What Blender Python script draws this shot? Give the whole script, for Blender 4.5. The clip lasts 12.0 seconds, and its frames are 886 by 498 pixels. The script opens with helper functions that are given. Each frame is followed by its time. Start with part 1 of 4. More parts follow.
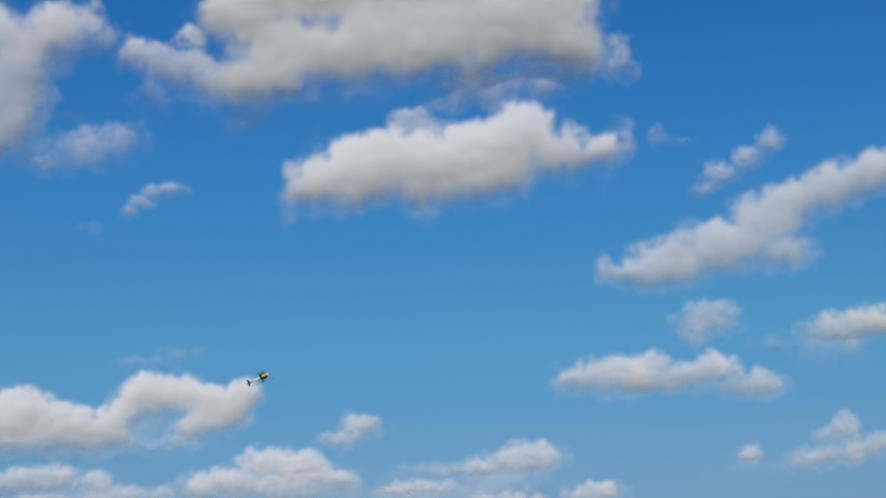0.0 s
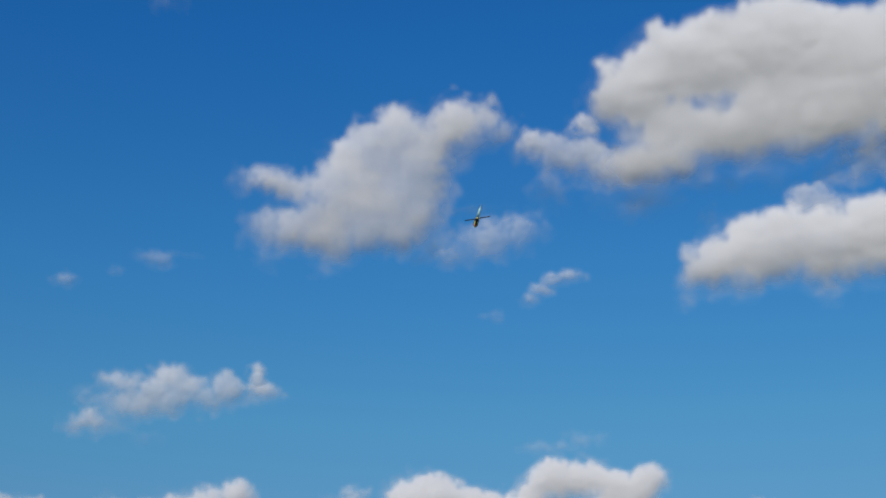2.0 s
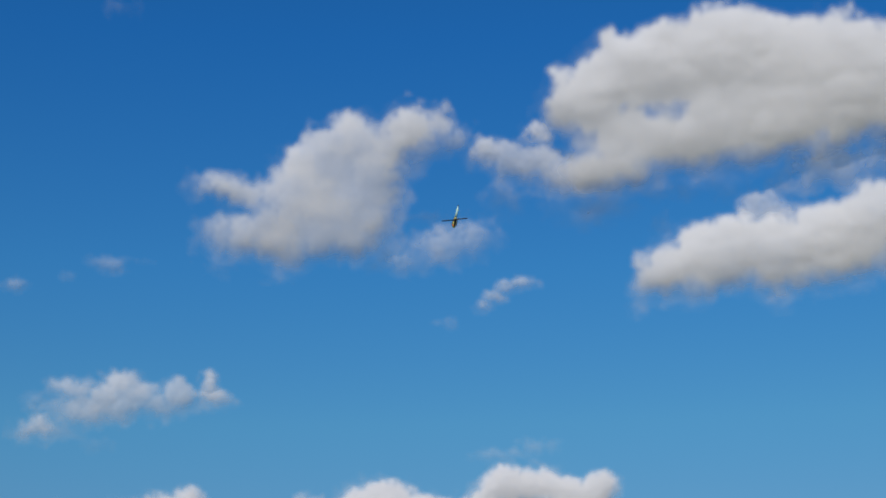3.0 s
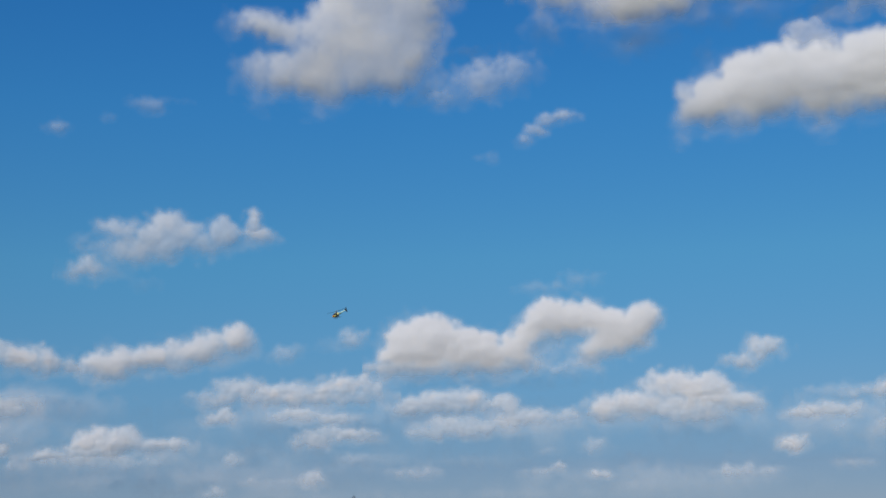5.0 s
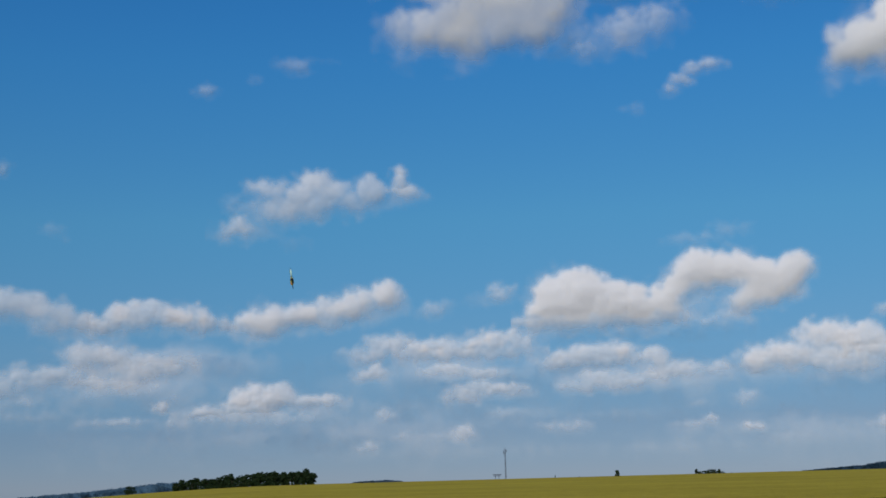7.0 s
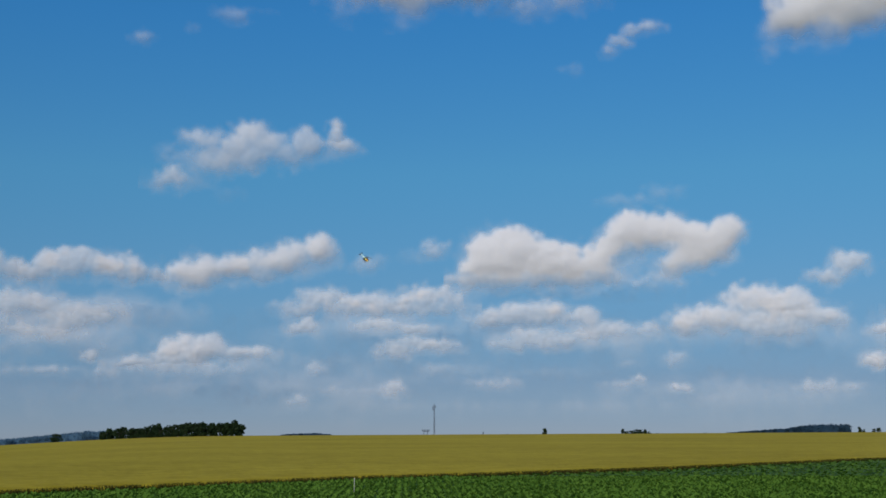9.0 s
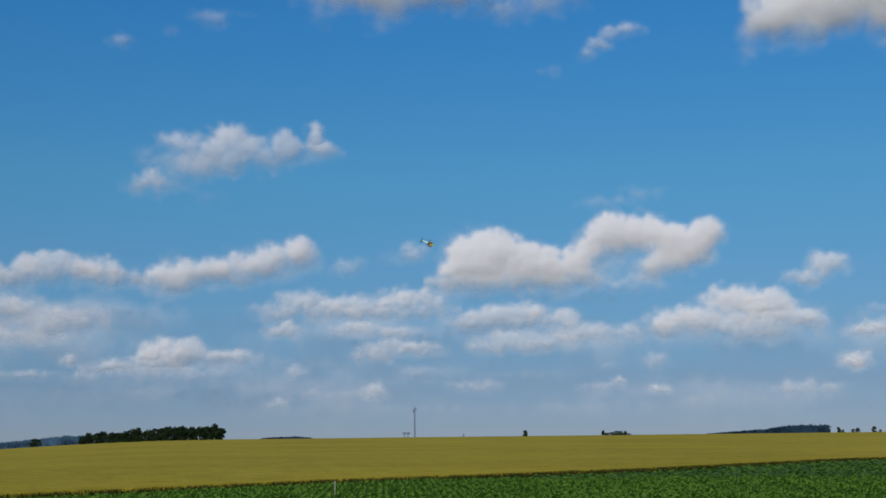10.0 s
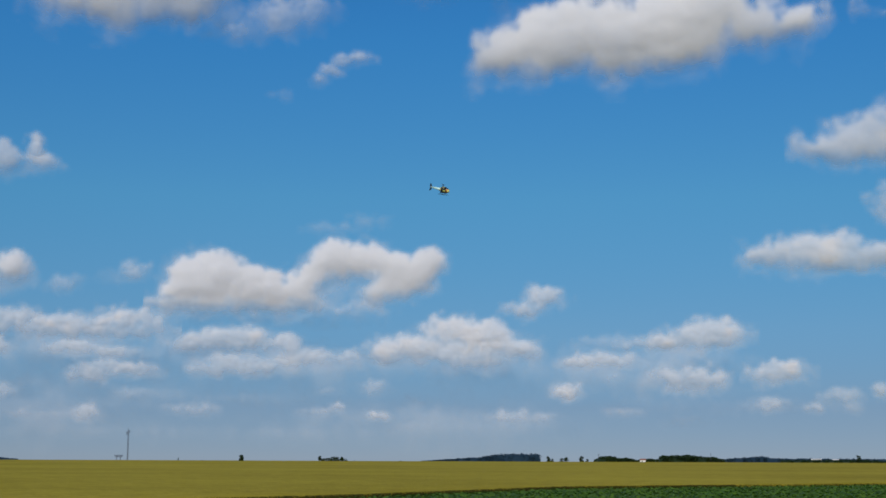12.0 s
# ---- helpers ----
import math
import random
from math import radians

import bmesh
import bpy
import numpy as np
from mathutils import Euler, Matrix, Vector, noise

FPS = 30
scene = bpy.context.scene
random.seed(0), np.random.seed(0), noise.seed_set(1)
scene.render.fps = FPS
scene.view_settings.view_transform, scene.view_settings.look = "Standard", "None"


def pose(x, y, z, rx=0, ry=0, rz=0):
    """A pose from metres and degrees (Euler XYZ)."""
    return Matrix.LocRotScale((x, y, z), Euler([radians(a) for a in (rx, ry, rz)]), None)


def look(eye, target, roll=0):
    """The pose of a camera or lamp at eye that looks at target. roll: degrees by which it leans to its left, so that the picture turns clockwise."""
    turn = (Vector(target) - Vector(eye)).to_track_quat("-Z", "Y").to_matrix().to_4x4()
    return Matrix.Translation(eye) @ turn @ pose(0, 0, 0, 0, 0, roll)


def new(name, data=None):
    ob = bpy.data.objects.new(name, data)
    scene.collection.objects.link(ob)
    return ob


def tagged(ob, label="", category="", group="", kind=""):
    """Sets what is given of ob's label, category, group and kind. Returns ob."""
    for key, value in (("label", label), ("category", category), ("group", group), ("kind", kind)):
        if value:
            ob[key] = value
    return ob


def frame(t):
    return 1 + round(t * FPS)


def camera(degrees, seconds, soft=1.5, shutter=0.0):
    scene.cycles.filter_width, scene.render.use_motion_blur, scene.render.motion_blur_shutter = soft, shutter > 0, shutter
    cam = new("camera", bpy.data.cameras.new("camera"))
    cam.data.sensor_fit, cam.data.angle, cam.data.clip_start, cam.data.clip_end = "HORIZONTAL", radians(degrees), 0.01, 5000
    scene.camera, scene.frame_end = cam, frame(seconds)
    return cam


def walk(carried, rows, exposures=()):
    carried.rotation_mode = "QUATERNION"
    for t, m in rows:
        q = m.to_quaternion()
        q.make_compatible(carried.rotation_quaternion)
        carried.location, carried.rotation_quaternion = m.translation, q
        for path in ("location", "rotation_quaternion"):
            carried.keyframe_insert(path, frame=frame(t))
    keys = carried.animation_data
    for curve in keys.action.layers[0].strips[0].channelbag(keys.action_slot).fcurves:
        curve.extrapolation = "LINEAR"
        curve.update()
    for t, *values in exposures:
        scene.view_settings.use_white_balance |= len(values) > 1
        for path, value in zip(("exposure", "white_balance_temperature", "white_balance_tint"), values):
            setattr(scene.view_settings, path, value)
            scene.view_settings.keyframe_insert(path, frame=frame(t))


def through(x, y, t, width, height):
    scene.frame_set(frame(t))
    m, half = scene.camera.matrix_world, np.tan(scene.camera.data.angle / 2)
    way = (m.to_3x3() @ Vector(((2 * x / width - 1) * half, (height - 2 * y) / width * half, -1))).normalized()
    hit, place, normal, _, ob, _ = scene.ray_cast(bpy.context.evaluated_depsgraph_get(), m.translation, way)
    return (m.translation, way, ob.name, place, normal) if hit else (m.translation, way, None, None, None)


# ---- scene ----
EYE = (0.0, 0.0, 4.5)


def toward(bearing, height):
    """Unit direction for a bearing (degrees, clockwise from +y) and a height angle."""
    b, h = radians(bearing), radians(height)
    return Vector((math.sin(b) * math.cos(h), math.cos(b) * math.cos(h), math.sin(h)))


def aim(bearing, height, roll):
    return look(EYE, Vector(EYE) + toward(bearing, height) * 100, roll)


# ---- camera ----
cam = camera(33.2, 12.0, soft=1.65)
walk(cam, [(t, aim(b, h, r)) for t, b, h, r in (
    (0.0, 20.340, 12.930, -2.255),
    (0.2, 17.130, 11.600, -2.250),
    (0.4, 13.559, 10.493, -2.050),
    (0.5, 12.030, 10.250, -1.922),
    (0.6, 10.586, 9.880, -1.683),
    (0.8, 7.397, 10.119, -1.231),
    (1.0, 5.296, 10.534, -0.906),
    (1.5, 4.366, 13.503, -0.769),
    (2.0, 4.648, 16.531, -0.362),
    (2.5, 5.343, 16.743, -0.412),
    (2.7, 5.906, 17.003, -0.500),
    (4.3, 7.346, 13.334, -0.888),
    (4.5, 6.877, 12.758, -1.077),
    (5.0, 4.763, 10.456, -1.277),
    (5.5, 2.660, 9.554, -1.033),
    (6.0, 1.817, 9.278, -1.231),
    (6.5, 0.177, 9.373, -1.366),
    (7.0, -0.997, 8.843, -1.558),
    (7.2, -1.088, 8.507, -1.406),
    (8.8, 1.033, 7.064, -0.275),
    (9.0, 1.531, 7.102, -0.316),
    (9.5, 1.803, 7.201, -0.453),
    (10.0, 2.316, 7.193, -0.648),
    (10.5, 3.283, 7.119, -0.455),
    (11.0, 4.728, 7.136, -0.234),
    (11.5, 7.880, 7.490, -0.080),
    (12.0, 13.000, 8.115, 0.230))])

# ---- light ----
SUN_BEARING, SUN_HEIGHT = -158.0, 33.0
world = bpy.data.worlds.new("sky")
scene.world = world
world.use_nodes = True
wn, wl = world.node_tree.nodes, world.node_tree.links
sky = wn.new("ShaderNodeTexSky")
sky.sky_type, sky.sun_disc = "NISHITA", False
sky.sun_elevation, sky.sun_rotation = radians(SUN_HEIGHT), radians(SUN_BEARING)
sky.altitude, sky.air_density, sky.dust_density, sky.ozone_density = 100, 0.5, 0.0, 10.0
# the deep polarised blue overhead, paling to the horizon
way, high, depth, tint = wn.new("ShaderNodeTexCoord"), wn.new("ShaderNodeSeparateXYZ"), wn.new("ShaderNodeValToRGB"), wn.new("ShaderNodeMix")
wl.new(way.outputs["Generated"], high.inputs[0]), wl.new(high.outputs["Z"], depth.inputs["Fac"])
stops = ((0.0, (0.27, 0.208, 0.190)), (0.035, (0.325, 0.253, 0.208)), (0.087, (0.42, 0.407, 0.300)), (0.174, (0.435, 0.618, 0.443)),
         (0.276, (0.322, 0.69, 0.605)), (0.42, (0.190, 0.672, 0.75)), (1.0, (0.16, 0.64, 0.80)))
while len(depth.color_ramp.elements) < len(stops):
    depth.color_ramp.elements.new(0.5)
for e, (at, c) in zip(depth.color_ramp.elements, stops):
    e.position, e.color = at, (*c, 1)
tint.data_type, tint.blend_type = "RGBA", "MULTIPLY"
tint.inputs["Factor"].default_value = 1.0
wl.new(sky.outputs["Color"], tint.inputs["A"]), wl.new(depth.outputs["Color"], tint.inputs["B"])
wn["Background"].inputs["Strength"].default_value = 0.2
wl.new(tint.outputs["Result"], wn["Background"].inputs["Color"])
sun = new("sun", bpy.data.lights.new("sun", "SUN"))
sun.data.energy, sun.data.angle, sun.data.color = 2.8, radians(0.53), (1.0, 0.95, 0.88)
sun.matrix_world = look(toward(SUN_BEARING, SUN_HEIGHT) * 400, (0, 0, 0))
scene.view_settings.exposure = 0.0
scene.cycles.transparent_max_bounces = 48


# ---- materials ----
def material(name):
    m = bpy.data.materials.new(name)
    m.use_nodes = True
    n = m.node_tree.nodes
    return m, n, m.node_tree.links, n["Principled BSDF"]


def mottled(name, a, b, scale, rough=0.8, gloss=0.1, bump=0.0, bump_scale=None, metal=0.0, coords="Object", fine=None, stretch=(1, 1, 1)):
    """Two colours mixed by noise at two scales, with relief."""
    m, n, l, p = material(name)
    tc, mp = n.new("ShaderNodeTexCoord"), n.new("ShaderNodeMapping")
    mp.inputs["Scale"].default_value = stretch
    l.new(tc.outputs[coords], mp.inputs["Vector"])
    n1, n2 = n.new("ShaderNodeTexNoise"), n.new("ShaderNodeTexNoise")
    n1.inputs["Scale"].default_value, n1.inputs["Detail"].default_value = scale, 5
    n2.inputs["Scale"].default_value, n2.inputs["Detail"].default_value = fine or scale * 9, 3
    add, ramp = n.new("ShaderNodeMath"), n.new("ShaderNodeMapRange")
    add.operation = "ADD"
    ramp.inputs["From Min"].default_value, ramp.inputs["From Max"].default_value = 0.7, 1.3
    mix = n.new("ShaderNodeMix")
    mix.data_type = "RGBA"
    mix.inputs["A"].default_value, mix.inputs["B"].default_value = (*a, 1), (*b, 1)
    for k in (n1, n2):
        l.new(mp.outputs["Vector"], k.inputs["Vector"])
    l.new(n1.outputs["Fac"], add.inputs[0]), l.new(n2.outputs["Fac"], add.inputs[1])
    l.new(add.outputs[0], ramp.inputs["Value"]), l.new(ramp.outputs["Result"], mix.inputs["Factor"])
    l.new(mix.outputs["Result"], p.inputs["Base Color"])
    p.inputs["Roughness"].default_value, p.inputs["Metallic"].default_value = rough, metal
    p.inputs["Specular IOR Level"].default_value = gloss
    if bump:
        bp = n.new("ShaderNodeBump")
        bp.inputs["Strength"].default_value, bp.inputs["Distance"].default_value = bump, bump_scale or 0.05
        l.new(n2.outputs["Fac"], bp.inputs["Height"]), l.new(bp.outputs["Normal"], p.inputs["Normal"])
    return m


def leafy(name, a, b, scale, through=0.3):
    """Foliage: each clump its own green, a little light passing through."""
    m, n, l, p = material(name)
    geo, tc, nz = n.new("ShaderNodeNewGeometry"), n.new("ShaderNodeTexCoord"), n.new("ShaderNodeTexNoise")
    nz.inputs["Scale"].default_value = scale
    add, half, mix = n.new("ShaderNodeMath"), n.new("ShaderNodeMath"), n.new("ShaderNodeMix")
    half.operation = "MULTIPLY"
    half.inputs[1].default_value = 0.5
    mix.data_type = "RGBA"
    mix.inputs["A"].default_value, mix.inputs["B"].default_value = (*a, 1), (*b, 1)
    l.new(tc.outputs["Object"], nz.inputs["Vector"])
    l.new(geo.outputs["Random Per Island"], add.inputs[0]), l.new(nz.outputs["Fac"], add.inputs[1])
    l.new(add.outputs[0], half.inputs[0]), l.new(half.outputs[0], mix.inputs["Factor"])
    l.new(mix.outputs["Result"], p.inputs["Base Color"])
    p.inputs["Roughness"].default_value, p.inputs["Specular IOR Level"].default_value = 0.65, 0.12
    tr, ms = n.new("ShaderNodeBsdfTranslucent"), n.new("ShaderNodeMixShader")
    ms.inputs["Fac"].default_value = through
    l.new(mix.outputs["Result"], tr.inputs["Color"])
    l.new(p.outputs[0], ms.inputs[1]), l.new(tr.outputs[0], ms.inputs[2])
    l.new(ms.outputs[0], n["Material Output"].inputs["Surface"])
    return m


def plain(name, c, rough=0.5, metal=0.0, coat=0.0):
    m, n, l, p = material(name)
    p.inputs["Base Color"].default_value = (*c, 1)
    p.inputs["Roughness"].default_value, p.inputs["Metallic"].default_value = rough, metal
    p.inputs["Coat Weight"].default_value = coat
    return m


def vapour(name):
    """Water vapour: white, scattering on and a little through, as see-through as its stored opacity says, haze fade
    included.
    """
    m, n, l, p = material(name)
    n.remove(p)
    d, t, x = n.new("ShaderNodeBsdfDiffuse"), n.new("ShaderNodeBsdfTranslucent"), n.new("ShaderNodeMixShader")
    d.inputs["Color"].default_value = t.inputs["Color"].default_value = (0.95, 0.915, 0.875, 1)
    x.inputs["Fac"].default_value = 0.35
    l.new(d.outputs[0], x.inputs[1]), l.new(t.outputs[0], x.inputs[2])
    clear, fade, opacity = n.new("ShaderNodeBsdfTransparent"), n.new("ShaderNodeMixShader"), n.new("ShaderNodeAttribute")
    opacity.attribute_name = "cloud_opacity"
    l.new(opacity.outputs["Fac"], fade.inputs["Fac"])
    l.new(clear.outputs[0], fade.inputs[1]), l.new(x.outputs[0], fade.inputs[2])
    l.new(fade.outputs[0], n["Material Output"].inputs["Surface"])
    return m


VAPOUR = vapour("vapour")
RELIEF, HEAP = 1.3, 0.26
# lightened and greyed so that the land bounces fill light onto cloud bases
SOIL = mottled("farmland", (0.20, 0.20, 0.175), (0.30, 0.295, 0.26), 0.004, 0.9)
BEET_FLOOR = mottled("beet_canopy", (0.04, 0.088, 0.010), (0.062, 0.12, 0.016), 0.12, 0.9)
BARLEY = mottled("ripening_barley", (0.27, 0.21, 0.014), (0.45, 0.35, 0.032), 0.02, 0.9, 0.05, 0.5, 0.2, fine=0.5, stretch=(0.6, 0.5, 1))
# stalks painted dark to imitate the shadow on the barley edge's face
SHADED_STALKS = leafy("shaded_barley_stalks", (0.030, 0.030, 0.006), (0.12, 0.105, 0.018), 0.3)
# leaf colour shifted to blue to imitate haze over the hill
HAZED_HILL_LEAVES = leafy("hazed_hill_leaves", (0.06, 0.12, 0.17), (0.068, 0.13, 0.18), 0.03, 0.15)
BEET = leafy("beet_leaves", (0.050, 0.13, 0.013), (0.15, 0.26, 0.030), 0.2)
LEAVES = leafy("tree_leaves", (0.012, 0.026, 0.010), (0.036, 0.062, 0.02), 0.1)
# far foliage, the bluish haze of distance painted into its colour
HAZED_FAR_LEAVES = leafy("hazed_distant_leaves", (0.018, 0.042, 0.062), (0.022, 0.048, 0.070), 0.03, 0.15)
BARK = mottled("bark", (0.05, 0.04, 0.03), (0.12, 0.09, 0.07), 2.0, 0.9)
STEEL = mottled("galvanised_steel", (0.035, 0.04, 0.05), (0.07, 0.075, 0.09), 0.5, 0.6)
WOOD = mottled("weathered_wood", (0.45, 0.42, 0.36), (0.62, 0.60, 0.55), 6.0, 0.8)
RENDER_WALL = mottled("white_plaster", (0.70, 0.68, 0.62), (0.80, 0.78, 0.74), 0.5, 0.8)
ROOF = mottled("roof_tiles", (0.22, 0.10, 0.07), (0.32, 0.15, 0.10), 0.5, 0.8)
YELLOW = plain("yellow_paint", (0.74, 0.66, 0.16), 0.3, coat=0.6)
ORANGE = plain("orange_paint", (0.80, 0.22, 0.02), 0.3, coat=0.6)
LIME = plain("lime_paint", (0.50, 0.72, 0.10), 0.3, coat=0.6)
PALE = plain("pale_green_boom", (0.60, 0.86, 0.76), 0.35, coat=0.4)
BLACK = plain("carbon_black", (0.02, 0.02, 0.022), 0.35)
DARK_METAL = plain("dark_metal", (0.10, 0.10, 0.11), 0.3, 0.9)


# ---- mesh helpers ----
def part(name, bm, mat, parent=None, label="", smooth=True):
    me = bpy.data.meshes.new(name)
    bm.normal_update()
    bm.to_mesh(me)
    bm.free()
    for poly in me.polygons:
        poly.use_smooth = smooth
    me.materials.append(mat)
    ob = new(name, me)
    ob.parent = parent
    return tagged(ob, label)


def from_arrays(name, verts, faces, mats, index=None, smooth=True):
    """A mesh object from arrays: verts (n, 3), faces (m, k)."""
    me = bpy.data.meshes.new(name)
    verts, faces = np.asarray(verts, np.float32), np.asarray(faces, np.int32)
    k = faces.shape[1]
    me.vertices.add(len(verts)), me.loops.add(faces.size), me.polygons.add(len(faces))
    me.vertices.foreach_set("co", verts.ravel())
    me.loops.foreach_set("vertex_index", faces.ravel())
    me.polygons.foreach_set("loop_start", np.arange(0, faces.size, k, dtype=np.int32))
    me.polygons.foreach_set("use_smooth", np.full(len(faces), smooth))
    for m in mats:
        me.materials.append(m)
    if index is not None:
        me.polygons.foreach_set("material_index", np.asarray(index, np.int32))
    me.update(calc_edges=True)
    return new(name, me)


def tube(bm, a, b, r1, r2=None, n=8):
    """A closed tapered tube from a to b."""
    a, b = Vector(a), Vector(b)
    q = (b - a).to_track_quat("Z", "Y").to_matrix()
    rings = [[bm.verts.new(c + q @ Vector((r * math.cos(2 * math.pi * i / n), r * math.sin(2 * math.pi * i / n), 0))) for i in range(n)]
             for c, r in ((a, r1), (b, r1 if r2 is None else r2))]
    for i in range(n):
        bm.faces.new((rings[0][i], rings[0][(i + 1) % n], rings[1][(i + 1) % n], rings[1][i]))
    bm.faces.new(rings[0][::-1]), bm.faces.new(rings[1])
    return bm


def box(bm, c, s, turn=None):
    m = Matrix.Translation(c) @ (turn or Matrix()) @ Matrix.Diagonal((*s, 1))
    bmesh.ops.create_cube(bm, size=1, matrix=m)
    return bm


# ---- ground ----
def smooth01(x):
    x = np.clip(x, 0, 1)
    return x * x * (3 - 2 * x)


def ground_z(x, y):
    """The land rises a little to a crest, and falls away to the west."""
    r = np.hypot(x, y)
    b = np.degrees(np.arctan2(x, y))
    fall = np.where(np.abs(b) < 90, smooth01((-7 - b) / 14) * 0.0085, 0.0)
    return 3.3 * smooth01((r - 250) / 1300) - fall * r * smooth01((r - 100) / 400)


def edge_y(x):
    """Where the barley begins, along x."""
    return np.interp(x, [-400, -57.1, -30.3, -19.8, -4.7, 12.0, 31.2, 71.1, 150.8, 314.8], [-150, 87.5, 112.5, 125.1, 144.5, 158.3, 176.8, 227.5, 266.5, 330.5])


def sheet(name, xs, ys, mat, lift, keep=None, wave=0.0):
    gx, gy = np.meshgrid(xs, ys, indexing="ij")
    gz = ground_z(gx, gy) + lift
    if wave:
        gz = gz + wave * (np.sin(gx * 0.9 + np.sin(gy * 0.23)) * np.sin(gy * 0.31 + gx * 0.11))
    n, m = gx.shape
    idx = np.arange(n * m).reshape(n, m)
    q = np.stack([idx[:-1, :-1], idx[1:, :-1], idx[1:, 1:], idx[:-1, 1:]], -1).reshape(-1, 4)
    return from_arrays(name, np.stack([gx, gy, gz], -1).reshape(-1, 3), q, [mat])


far_axis = np.concatenate([-np.geomspace(9800, 300, 30), np.linspace(-280, 280, 57), np.geomspace(300, 9800, 30)])
tagged(sheet("ground", far_axis, far_axis, SOIL, 0.0), "flat farmland reaching to the horizon", "ground", kind="structure")


def barley_field():
    """Waist-high crop from its ragged edge out past the crest."""
    ex = np.concatenate([np.linspace(-75, -30, 40), np.linspace(-29.7, 90, 420), np.linspace(91, 420, 160)])
    ey = edge_y(ex) + 0.5 * np.sin(ex * 0.7) + 0.25 * np.sin(ex * 1.9)
    s = np.concatenate([[1.0, 1.0, 1.002], 1 + np.geomspace(0.008, 12, 60)])
    gx, gy = ex[:, None] * s, ey[:, None] * s
    up = np.full(len(s), 0.6)
    up[0], up[1], up[2] = 0.02, 0.42, 0.55
    gz = ground_z(gx, gy) + up
    gz[:, 1:] += np.random.uniform(-0.07, 0.07, gz[:, 1:].shape) * (s[1:] < 3)
    idx = np.arange(gx.size).reshape(gx.shape)
    q = np.stack([idx[:-1, :-1], idx[1:, :-1], idx[1:, 1:], idx[:-1, 1:]], -1).reshape(-1, 4)
    ob = from_arrays("barley_field", np.stack([gx, gy, gz], -1).reshape(-1, 3), q, [BARLEY])
    tagged(ob, "ripening yellow-green barley field with a ragged edge", "crop field", kind="stuff")
    # stalks and ears standing along the edge, coloured dark for its shadow
    rng = np.random.default_rng(5)
    n = 60000
    x = rng.uniform(-70, 300, n)
    x = np.where(rng.random(n) < 0.5, rng.uniform(-40, 110, n), x)
    back = rng.exponential(1.2, n)
    px, py = x - 0.3 * rng.random(n), edge_y(x) - 0.7 + back + 0.5 * np.sin(x * 0.7)
    pz = ground_z(px, py)
    h, w, a = rng.uniform(0.35, 0.62, n), rng.uniform(0.02, 0.05, n), rng.uniform(0, math.pi, n)
    lean = rng.normal(0, 0.12, (n, 2))
    base = np.stack([px, py, pz + np.where(back > 1.2, 0.4, 0.0)], 1)
    side = np.stack([np.cos(a) * w, np.sin(a) * w, 0 * a], 1)
    top = np.stack([px + lean[:, 0], py + lean[:, 1], pz + h], 1)
    v = np.stack([base - side, base + side, top + side * 0.5, top - side * 0.5], 1).reshape(-1, 3)
    tagged(from_arrays("shaded_barley_stalks", v, np.arange(4 * n).reshape(-1, 4), [SHADED_STALKS], smooth=False),
           "dry barley stalks and ears along the field edge, darkened for its shadow", "crop", kind="stuff")


barley_field()


